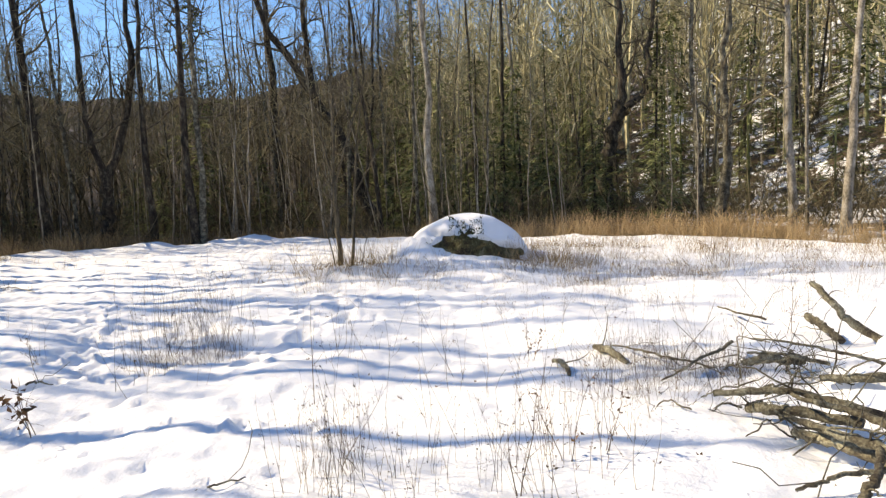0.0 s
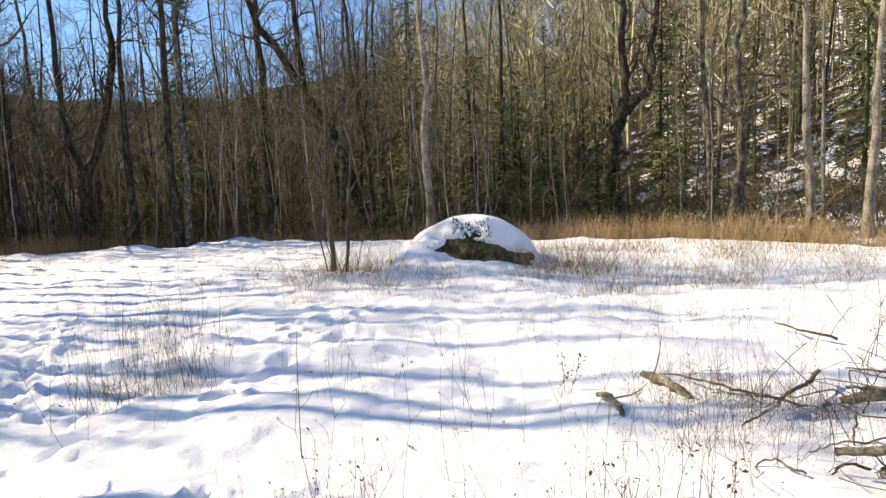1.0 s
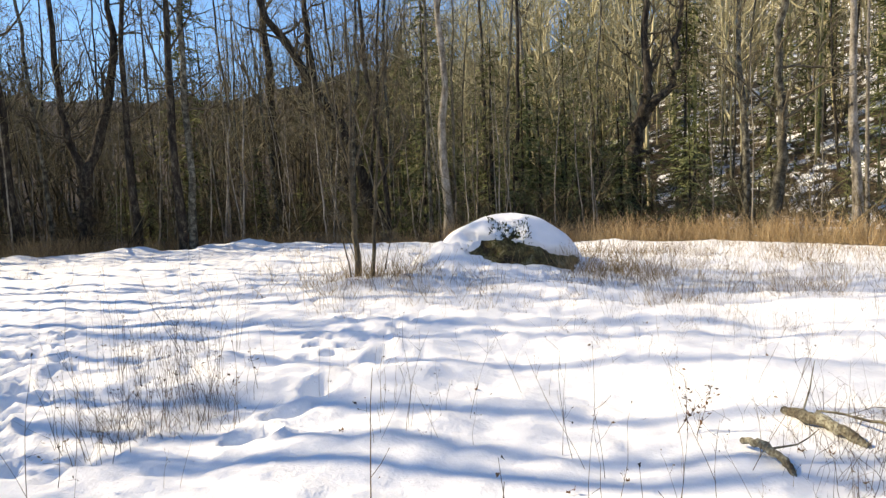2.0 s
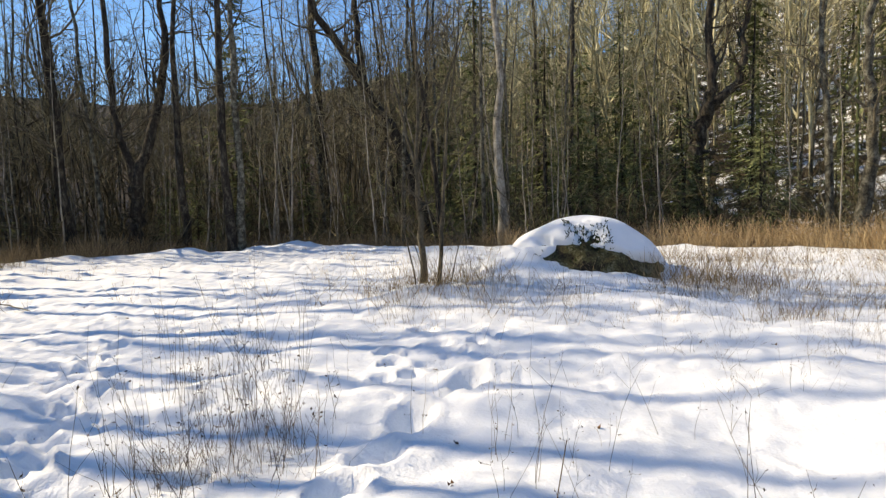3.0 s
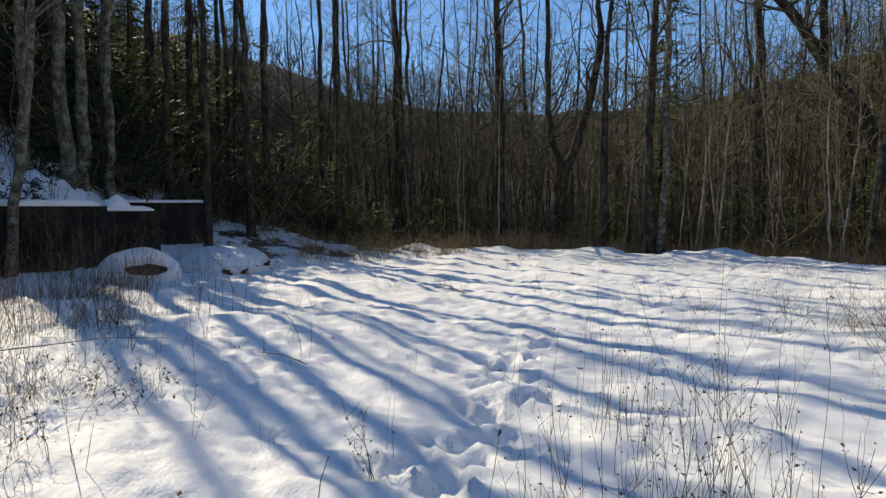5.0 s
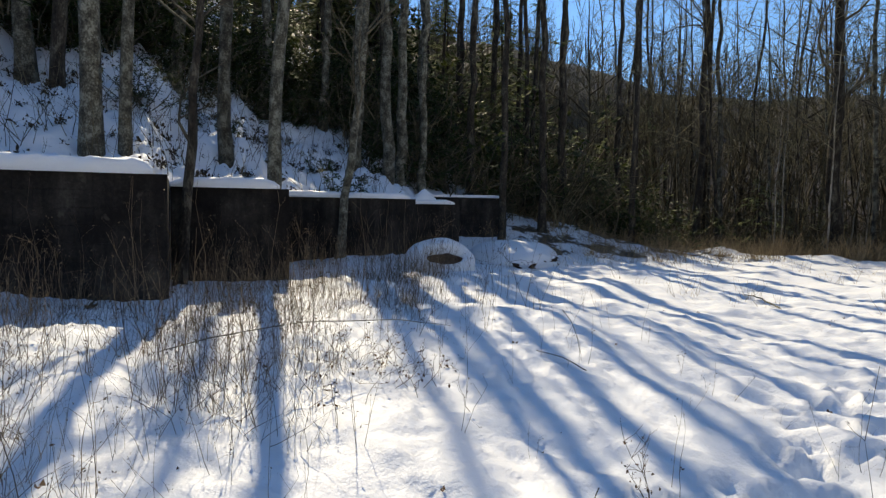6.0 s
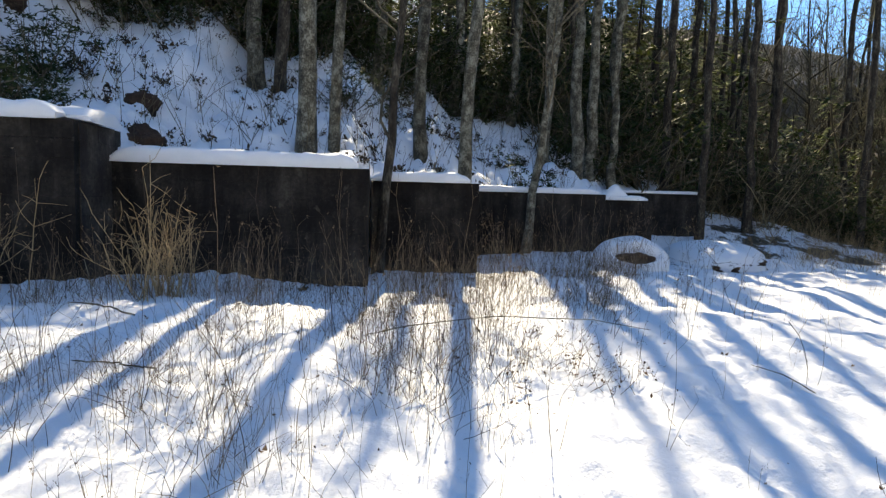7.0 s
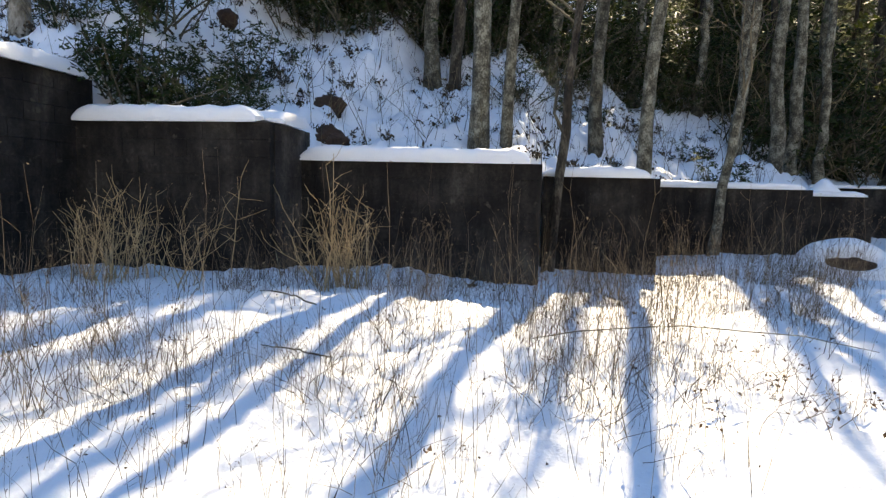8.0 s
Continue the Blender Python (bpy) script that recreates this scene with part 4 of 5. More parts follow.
# ---------------------------------------------------------------- evergreens
def hemlock(seed, height, spread):
    r = np.random.RandomState(seed)
    trunk, boughs = Soup(), Soup()
    stem = straight(r, height, 0.13)[0]
    trunk.tube(stem[0], np.linspace(0.14, 0.02, len(stem[0])), 7)
    for _ in range(int(height * 12)):
        t = r.uniform(0.08, 0.99)
        a, length = r.uniform(0, 6.28), spread * (1.0 - t) ** 0.7 * r.uniform(0.25, 1.05) * min(1.0, 0.45 + 2.2 * t) + 0.2
        p = np.array([np.interp(t, np.linspace(0, 1, len(stem[0])), stem[0][:, c]) for c in range(3)])
        way = np.array([math.cos(a), math.sin(a), r.normal(0.2, 0.35)])
        side = np.array([-way[1], way[0], 0])
        for i in range(7):
            u = (i + 0.6) / 7
            q = p + way * length * u + np.array([0, 0, -0.35 * length * u * u])
            for s in (-1, 1):
                d = unit(way + s * side * r.uniform(0.5, 1.3) + np.array([0, 0, -0.75 + r.normal(0, 0.25)]))
                boughs.leaf(q, d, unit(np.cross(d, [0.2, 0.1, 1])), length * 0.32 * r.uniform(0.5, 1.2), 0.095 * r.uniform(0.6, 1.5), 0.1)
    return trunk, boughs


def rhododendron(seed, size, leaves):
    r, big = np.random.RandomState(seed), 1.25 if size > 1.5 else 0.78
    stems, foliage = Soup(), Soup()
    for _ in range(max(5, leaves // 60)):
        p = stem_line(r, (*r.normal(0, 0.24 * size, 2), -0.1), (r.normal(0, 0.6), r.normal(0, 0.6), 1), size * r.uniform(0.65, 1.25), 5, 0.22, 0.02)
        stems.tube(p, np.linspace(0.017, 0.006, 5) * size**0.5, 3)
        for _ in range(9 if size < 1.5 else 7):
            tip = stem_line(r, p[r.randint(1, 5)], r.normal(0, 1, 3) + np.array([0, 0, 0.45]), size * r.uniform(0.12, 0.40), 2, 0.3, 0.05)
            stems.blade(tip, 0.009, unit(np.cross(tip[-1] - tip[0], r.normal(0, 1, 3))))
            for j in range(9):
                a = j * 2.4 + r.normal(0, 0.35)
                way = unit([math.cos(a), math.sin(a), r.uniform(-1.2, 0.55)])
                foot_at = tip[-1] - (tip[-1] - tip[-2]) * r.uniform(0, 0.9)
                foliage.leaf(foot_at, way, unit(np.cross(way, [0, 0, 1]) + r.normal(0, 0.3, 3)), r.uniform(0.08, 0.17) * big, r.uniform(0.035, 0.058) * big)
    return stems, foliage


def evergreen(name, soups, mats, m, label, category, group, names):
    thing = new(name)
    thing.matrix_basis = m
    part(names[0], soups[0].mesh(names[0], mats[0]), thing)
    part(names[1], soups[1].mesh(names[1], mats[1]), thing)
    return tagged(thing, label, category, group)


def at_ground(x, y, size=1.0, turn=0.0, sink=0.1):
    return Matrix.LocRotScale((x, y, gz(x, y) - sink), Euler((0, 0, turn)), Vector((size, size, size)))


def far_hemlock(seed):
    q, s = np.random.RandomState(seed), Soup()
    h, wide = q.uniform(8, 14), q.uniform(1.8, 2.8)
    s.tube([(0, 0, 0), (0.1, 0, h * 0.5), (0, 0, h)], [0.13, 0.08, 0.02], 4)
    for _ in range(300):
        t, a = q.uniform(0.08, 1.0), q.uniform(0, 6.28)
        out = wide * (1.02 - t) ** 0.75 * q.uniform(0.15, 1.0)
        way = unit([math.cos(a) + q.normal(0, 0.4), math.sin(a) + q.normal(0, 0.4), q.normal(-0.35, 0.3)])
        s.leaf((out * math.cos(a), out * math.sin(a), t * h - 0.2 * out), way, unit(np.cross(way, [0.1, 0.2, 1])), q.uniform(0.35, 0.8), q.uniform(0.09, 0.22), 0.1)
    return s.arrays()


q = np.random.RandomState(82)
far_spots = []
while len(far_spots) < 120:
    az, d = math.radians(q.uniform(-36, 8)), q.uniform(36, 85)
    x, y = -math.sin(az) * d, math.cos(az) * d
    if az < math.radians(-12) and q.uniform() < 0.55:
        continue
    far_spots.append((q.randint(4), x, y, gz(x, y) - 0.2, q.uniform(0, 6.28), q.uniform(0.5, 1.1)))
scattered("far_evergreens", [far_hemlock(610 + n) for n in range(4)], far_spots, NEEDLE, "soft green hemlocks scattered over the wooded hillside", "woods")
hem = [evergreen("hemlock_tree", hemlock(600 + n, h, w), (BARK_DARK, NEEDLE), at_ground(x, y), "dark green hemlock with drooping boughs among bare trees", "tree", "hemlocks in the wood", ("trunk", "foliage"))
       for n, (x, y, h, w) in enumerate([(-12.9, 32.6, 17, 2.2), (1.5, 31.0, 9, 2.2), (-25.5, 18.5, 5.5, 3.4)])]
r = np.random.RandomState(80)
for n, (x, y, s) in enumerate([(3.6, 30, 0.7), (-1.6, 33, 0.8), (5.5, 34, 0.7), (-24.5, 20.5, 0.9), (-26, 16.5, 0.8), (-27, 12, 0.8), (12, 36, 0.5), (-5.5, 36, 0.5), (9.5, 38, 0.5), (-30, 22, 0.9), (-21, -8, 0.7), (-29, 9, 0.8), (-30, 15, 0.9), (2.5, 27.5, 0.4), (4.5, 28, 0.35), (-2.6, 29.5, 0.4), (6.8, 29, 0.45), (12.5, 28.5, 0.5), (14.5, 26, 0.5), (-20, 26, 0.6), (-27, 24, 0.8), (-33, 18, 1.0), (-33, 12, 0.9), (-32, 5, 0.8), (-30, 0, 0.8), (-36, 26, 1.0), (-30, 29, 0.9), (-38, 8, 0.9), (-25.5, 14, 0.9), (-22, 19.3, 0.6), (16, 34, 0.5), (20, 30, 0.5)]):
    copy_thing(hem[1 + n % 2], at_ground(x, y, s, r.uniform(0, 6.28)))

for x, y, s in ((-28, 13.5, 0.75), (-30, 17, 0.8), (-27.5, 20, 0.7), (-32, 14.5, 0.9), (-27, 10.5, 0.7), (-31, 21, 0.8)):
    copy_thing(hem[0], at_ground(x, y, s, r.uniform(0, 6.28)))
for n in range(30):
    x, y = r.uniform(-3, 11), r.uniform(27.5, 43)
    copy_thing(hem[1 + n % 2] if n % 5 else hem[0], at_ground(x, y, r.uniform(0.35, 0.8), r.uniform(0, 6.28)))
for n in range(9):
    x, y = r.uniform(-31, -24.5), r.uniform(11.5, 19.5)
    copy_thing(hem[1 + n % 2], at_ground(x, y, r.uniform(0.9, 1.25), r.uniform(0, 6.28)))
for n in range(34):
    x, y = r.uniform(-22, -3), r.uniform(29.5, 44)
    copy_thing(hem[1 + n % 2], at_ground(x, y, r.uniform(0.3, 0.6), r.uniform(0, 6.28)))

rho = [evergreen("rhododendron_bush", rhododendron(620 + n, s, k), (BRANCH, LEAF), at_ground(x, y), "dark glossy evergreen rhododendron bush on the snow", "bush", "rhododendrons", ("framework", "foliage"))
       for n, (x, y, s, k) in enumerate([(-10.45, -0.15, 1.25, 1100), (-21.6, 18.2, 2.0, 1300), (-14.6, 8.0, 0.9, 420)])]
for n, (x, y, s, k) in enumerate([(-12.9, 0.0, 0.9, 0), (-11.6, -2.6, 1.0, 0), (-13.8, -3.2, 1.0, 0), (-16.5, -1.0, 1.0, 0), (-16.8, 5.4, 0.8, 2), (-19.8, 11.8, 1.0, 1), (-23.0, 19.0, 1.2, 1), (-19.0, 20.4, 0.8, 1), (-22.5, 21.0, 1.0, 1), (-24.5, 17.0, 1.3, 1), (-15.2, 9.2, 0.8, 2), (-22.5, 13.0, 1.2, 1), (-24.5, 11, 1.3, 1), (-23.4, 15.6, 1.5, 1), (-15.4, 4.4, 0.7, 0), (-16.2, 6.0, 0.8, 2), (-17.0, 8.0, 0.8, 2), (-18.6, 9.8, 0.9, 1), (-10.5, 0.55, 0.7, 0), (-10.35, -0.75, 0.9, 0), (-11.2, 0.1, 1.0, 0), (-10.9, -0.5, 0.9, 0), (-10.6, 0.25, 0.75, 0), (-11.9, -1.2, 1.1, 0), (-21.6, 10.8, 1.5, 1), (-20.2, 12.6, 1.3, 1), (-22.2, 17.4, 1.5, 1), (-21.4, 19.4, 1.2, 1), (-24.0, 13.6, 1.9, 1), (-25.0, 15.8, 1.9, 1), (-24.6, 18.6, 1.8, 1), (-26.5, 13.0, 2.1, 1), (-26.8, 17.6, 2.1, 1), (-26.0, 20.6, 1.8, 1), (-24.2, 22.4, 1.4, 1), (-28.5, 15.2, 2.3, 1), (-25.0, 9.8, 2.0, 1), (-28.6, 11.4, 2.2, 1), (-28.8, 20.0, 2.0, 1), (-20.2, 20.0, 0.9, 1), (-21.2, 17.2, 1.1, 1), (-22.6, 16.4, 1.3, 1), (-20.6, 19.2, 1.0, 1)]):
    copy_thing(rho[k], at_ground(x, y, s, r.uniform(0, 6.28)))
# The dark thicket along the top of the bank.
for n in range(110):
    y = -8 + 20.5 * ((n * 0.618) % 1.0)
    row = n % 3
    x = float(np.interp(y, [-6, -1, 1, 2.4, 4.4, 5.4, 7.5, 10, 13], [-14.6, -15.0, -16.1, -17.1, -17.0, -18.7, -20.0, -20.9, -21.8])) - (0.0, 1.4, 3.0)[row] - r.uniform(0, 0.9)
    if row < 2:
        copy_thing(rho[1], at_ground(x, y, (r.uniform(0.6, 0.9) + 0.5 * row) * (0.8 if y > 3.5 else 1.0), r.uniform(0, 6.28)))
    else:
        copy_thing(hem[1 + n % 2], at_ground(x - 0.6, y, r.uniform(0.55, 0.9), r.uniform(0, 6.28)))


# ---------------------------------------------------------------- the sapling clump by the boulder
STEMS = [([(0, 0, -0.1), (0.02, 0, 1.0), (-0.02, 0, 2.1)], 0.062, 0.045), ([(-0.02, 0, 2.0), (-0.25, 0.1, 2.9), (-0.5, 0.1, 4.2), (-0.6, 0.2, 5.2)], 0.03, 0.006),
         ([(-0.02, 0, 2.0), (0.05, 0, 3.2), (0.02, -0.1, 4.6), (0.1, 0, 5.6)], 0.034, 0.006), ([(0.0, 0, 1.9), (0.3, -0.1, 2.8), (0.75, 0, 3.9), (1.0, 0, 4.8)], 0.026, 0.005),
         ([(0.26, 0.06, -0.1), (0.34, 0.06, 1.2), (0.46, 0.1, 2.4), (0.7, 0.1, 4.0), (0.8, 0.1, 4.9)], 0.042, 0.006), ([(0.4, 0.08, 1.7), (0.85, 0.1, 2.4), (1.2, 0.1, 3.2)], 0.02, 0.005),
         ([(-0.08, 0.1, -0.1), (-0.3, 0.1, 1.2), (-0.75, 0.1, 2.6)], 0.016, 0.005), ([(0.1, -0.1, -0.1), (-0.05, -0.15, 0.7), (-0.3, -0.15, 1.3)], 0.012, 0.004), ([(0.4, 0.1, -0.1), (0.6, 0.1, 0.8), (0.95, 0.1, 1.4)], 0.012, 0.004)]
tree_thing("sapling", grow(701, STEMS, 6, 0.35, 2, 0.3, 1.15, 7), BRANCH, (-2.40, 13.45, gz(-2.4, 13.45)), "clump of thin bare saplings in the snow beside the boulder", "sapling")


# ---------------------------------------------------------------- dead wood
def log(name, pts, radii, label, seed, stubs=0, mat=LOG):
    """A broken limb lying on the snow; points in the world."""
    r = np.random.RandomState(seed)
    pts = np.array(pts, float)
    t = np.linspace(0, len(pts) - 1, 7 * len(pts))
    line = np.stack([np.interp(t, range(len(pts)), pts[:, c]) for c in range(3)], -1)
    rad = np.interp(t, range(len(pts)), radii)
    line[1:-1] += r.normal(0, 0.12, (len(line) - 2, 3)) * rad[1:-1, None]
    drift = np.cumsum(r.normal(0, 1, (len(line), 3)), axis=0)
    drift -= drift[0] + (drift[-1] - drift[0]) * np.linspace(0, 1, len(line))[:, None]
    line += drift * np.array((0.008, 0.008, 0.005)) * (0.15 if rad.max() < 0.006 else 1.0 if rad.max() < 0.03 else 0.6)
    s = Soup()
    s.tube(line - line[0], rad * (1 + r.normal(0, 0.06, len(rad))), 9, 0.06)
    s.cap(line[0] - line[0], line[0] - line[1], rad[0], 8)
    s.cap(line[-1] - line[0], line[-1] - line[-2], rad[-1], 8)
    for _ in range(stubs):
        i = r.randint(2, len(line) - 2)
        q = stem_line(r, line[i] - line[0], r.normal(0, 1, 3) + np.array([0, 0, 0.5]), r.uniform(0.15, 0.7), 5, 0.28, 0)
        s.tube(q, np.linspace(min(rad[i] * 0.35, 0.009), 0.003, 5), 4)
    ob = new(name, s.mesh(name, mat))
    ob.matrix_basis = pose(*line[0])
    return tagged(ob, label, "branch", "dead wood on the snow")


# The brush heap: limbs and sticks pulled together, with snow between.
for n, (pts, rad, stubs) in enumerate([
        ([(3.93, 6.94, 0.45), (4.02, 6.65, 0.25), (4.18, 6.57, 0.05), (4.4, 6.3, -0.15)], [0.034, 0.04, 0.045, 0.05], 2),
        ([(4.01, 7.16, 0.02), (4.03, 6.89, -0.05), (4.08, 6.63, -0.14)], [0.045, 0.045, 0.04], 1),
        ([(2.70, 5.96, -0.12), (2.87, 5.91, -0.07), (3.24, 5.89, -0.09)], [0.030, 0.045, 0.04], 5),
        ([(2.80, 6.06, -0.05), (3.05, 5.8, -0.02), (3.4, 5.75, -0.1)], [0.012, 0.018, 0.02], 6),
        ([(2.96, 6.31, 0.02), (3.25, 5.92, 0.05), (3.57, 5.76, 0.0), (3.9, 5.6, -0.1)], [0.008, 0.012, 0.016, 0.02], 4),
        ([(3.1, 5.4, -0.1), (3.4, 5.2, -0.03), (3.9, 5.1, -0.05)], [0.03, 0.045, 0.05], 4),
        ([(1.98, 4.92, -0.02), (2.22, 4.8, 0.03), (2.44, 4.65, 0.06), (2.65, 4.47, 0.04), (2.95, 4.2, -0.02)], [0.024, 0.03, 0.026, 0.034, 0.04], 4),
        ([(2.21, 4.84, -0.12), (2.30, 4.70, -0.07), (2.48, 4.60, -0.07), (2.8, 4.4, -0.1)], [0.035, 0.045, 0.042, 0.04], 1),
        ([(2.28, 4.38, -0.02), (2.32, 4.05, 0.02), (2.46, 3.66, 0.05)], [0.022, 0.03, 0.036], 5),
        ([(2.30, 4.37, -0.12), (2.40, 4.05, -0.07), (2.56, 3.7, -0.08)], [0.035, 0.045, 0.05], 3),
        ([(2.42, 4.62, 0.06), (2.50, 4.2, 0.10), (2.68, 3.85, 0.08)], [0.014, 0.024, 0.03], 5),
        ([(1.87, 3.58, -0.12), (2.08, 3.56, -0.06), (2.40, 3.57, -0.02)], [0.010, 0.014, 0.018], 3),
        ([(2.08, 3.40, -0.15), (2.22, 3.50, -0.03), (2.45, 3.75, 0.06)], [0.03, 0.026, 0.024], 2),
        ([(1.57, 7.07, -0.20), (1.64, 6.75, -0.15), (1.76, 6.45, -0.22)], [0.035, 0.048, 0.03], 1),
        ([(1.01, 6.56, -0.19), (1.03, 6.35, -0.15), (1.08, 6.10, -0.22)], [0.022, 0.03, 0.02], 1),
        ([(1.88, 5.80, -0.20), (2.15, 5.85, -0.10), (2.50, 6.15, -0.06), (2.83, 6.45, -0.04)], [0.008, 0.012, 0.016, 0.02], 6),
        ([(1.70, 6.9, -0.15), (2.0, 6.5, -0.13), (2.25, 6.2, -0.12), (2.5, 6.05, -0.18)], [0.008, 0.012, 0.012, 0.008], 4),
        ([(3.60, 8.53, -0.12), (3.72, 8.13, -0.12), (3.93, 7.9, -0.18)], [0.010, 0.014, 0.018], 2),
        ([(2.39, 5.33, -0.2), (2.35, 5.33, 0.10), (2.42, 5.45, 0.28), (2.62, 5.3, 0.26)], [0.007, 0.007, 0.006, 0.005], 2),
        ([(2.0, 5.2, -0.15), (2.15, 5.0, 0.0), (2.3, 4.75, 0.16)], [0.006, 0.007, 0.005], 4),
        ([(2.5, 5.15, -0.15), (2.62, 5.0, 0.02), (2.7, 4.9, 0.2)], [0.007, 0.007, 0.004], 4)]):
    rad = [0.95 * v for v in rad]
    log("dead_branch" if max(rad) < 0.025 else "dead_limb", pts, rad, ("thin broken stick lying on the snow" if max(rad) < 0.025 else "weathered grey-brown broken limb in the brush heap"), 740 + n, stubs)
q = np.random.RandomState(739)
for n in range(26):
    x, y = (q.normal(3.05, 0.3), q.normal(5.85, 0.25)) if n % 2 else (q.normal(2.5, 0.25), q.normal(4.6, 0.4))
    a, length = q.uniform(2.2, 4.2), q.uniform(0.2, 0.55)
    z = gz(x, y) + q.uniform(0.02, 0.16)
    rad = q.uniform(0.004, 0.011)
    log("dead_branch", [(x, y, z), (x + 0.5 * length * math.cos(a), y + 0.5 * length * math.sin(a), z + q.normal(0.02, 0.06)), (x + length * math.cos(a + 0.3), y + length * math.sin(a + 0.3), z + q.normal(-0.02, 0.1))],
        [rad, rad * 0.9, rad * 0.5], "thin broken stick lying on the snow", 1000 + n, 3)
for n, (x, y, s) in enumerate([(2.62, 5.35, (0.4, 0.3, 0.13)), (2.85, 5.7, (0.3, 0.22, 0.14)), (2.55, 4.35, (0.3, 0.25, 0.15)), (4.6, 6.15, (0.45, 0.4, 0.28)), (3.55, 5.45, (0.4, 0.3, 0.20)), (3.15, 4.75, (0.42, 0.36, 0.28)), (2.75, 4.55, (0.15, 0.14, 0.12)), (4.2, 5.3, (0.6, 0.5, 0.34))]):
    v, f = ico(3)
    w = v * (1 + 0.12 * np.array([noise.fractal(Vector(p) * 1.4 + Vector((n, 3, 0)), 1.0, 2.0, 3) for p in v]))[:, None] * np.array(s)
    lump = new("snow_mound", mesh_from("snow_mound", w, np.concatenate([f, f[:, :1]], 1), SNOW))
    lump.matrix_basis = pose(x, y, gz(x, y) - 0.05)
    tagged(lump, "rounded heap of snow lying over the brush heap", "snow mound", "snow on the brush heap")


# ---------------------------------------------------------------- dry weeds
def weed(r, s, base, height, twigs, seeds, bend=0.10, thick=0.0032):
    k = 6 if seeds >= 0 else 4
    p = stem_line(r, base, (r.normal(0, bend * 1.5), r.normal(0, bend * 1.5), 1), height, k, bend, 0.02)
    if seeds < 0:
        s.blade(p, thick * 2, unit(np.cross(p[-1] - p[0], r.normal(0, 1, 3))))
        return p
    foot_at = s.count
    s.tube(p, np.linspace(thick, thick * 0.35, k), 3)
    for _ in range(twigs):
        i = r.randint(2, k)
        q = stem_line(r, p[i], unit(r.normal(0, 0.8, 3) + np.array([0, 0, 0.9])), height * r.uniform(0.10, 0.32), 3, 0.2, 0.05)
        s.f.append(np.array([[foot_at + 3 * i, foot_at + 3 * i + 1, s.count + 1, s.count]]))
        s.tube(q, [thick * 0.5, thick * 0.4, thick * 0.3], 3)
        for _ in range(seeds):
            d = unit(r.normal(0, 1, 3))
            s.leaf(q[-1] + r.normal(0, 0.012, 3), d, unit(np.cross(d, r.normal(0, 1, 3))), r.uniform(0.012, 0.03), r.uniform(0.006, 0.014))
    return p


def weed_kind(seed, stalks, spread, h0, h1, twigs, seeds, bend=0.1, thick=0.0032):
    r = np.random.RandomState(seed)
    s = Soup()
    for _ in range(stalks):
        weed(r, s, (*r.normal(0, spread, 2), -0.04), r.uniform(h0, h1), twigs, seeds, bend, thick)
    return s.arrays()


stalk_kinds = [weed_kind(800 + n, 2, 0.07, 0.25, 1.05, 3, 1, 0.10, 0.0027) for n in range(8)]
tuft_kinds = [weed_kind(820 + n, 12, 0.12, 0.12, 0.5, 1, -1, 0.30, 0.0018) for n in range(6)]
tall_kinds = [weed_kind(830 + n, 3, 0.10, 0.5, 1.1, 7, 3, 0.13, 0.003) for n in range(6)]
r = np.random.RandomState(81)


def sown(n, xr, yr, keep=None, size=(0.7, 1.25), kinds=8, around=None):
    out = []
    while len(out) < n:
        if around:
            cx, cy, sx, sy = around
            x, y = r.normal(cx, sx), r.normal(cy, sy)
        else:
            x, y = r.uniform(*xr), r.uniform(*yr)
        if keep and not keep(x, y):
            continue
        out.append((r.randint(kinds), x, y, gz(x, y), r.uniform(0, 6.28), r.uniform(*size)))
    return out


def before_wall(x, y):
    return x > float(wall_front(np.array([y - 0.0]))[0]) + 0.6 and x > float(wall_front(np.array([y - 0.5]))[0]) + 0.5 and math.hypot(x + 2.7, y - 5) > 1.8


foot = lambda x, y: before_wall(x, y) and waves(x, y, 31, 2.2) > -0.15 and x < -4.8 + 0.8 * math.sin(y) and y < 6.2 - 0.55 * (x + 6.5)
scattered("dry_weeds", stalk_kinds, sown(450, (-13.5, -4.4), (-3.5, 10.0), foot) + sown(85, (-6.6, -4.9), (2.6, 5.6), None, (0.4, 0.8)) + sown(40, (-6.4, -5.0), (0.5, 2.8), None, (0.4, 0.8)), WEED, "thin dry brown weed stalks standing in the snow before the wall", "weeds")
scattered("dry_grass_tufts", tuft_kinds, sown(700, (-13.5, -4.6), (-3.5, 10.0), foot, (0.7, 1.5), 6), WEED, "bent tufts of dead grass poking through the snow", "grass")
scattered("tall_weeds", tall_kinds, sown(26, (-13.6, -7.0), (-3.5, 9.0), before_wall, (0.7, 1.1), 6), WEED, "tall dead weeds along the foot of the wall", "weeds")
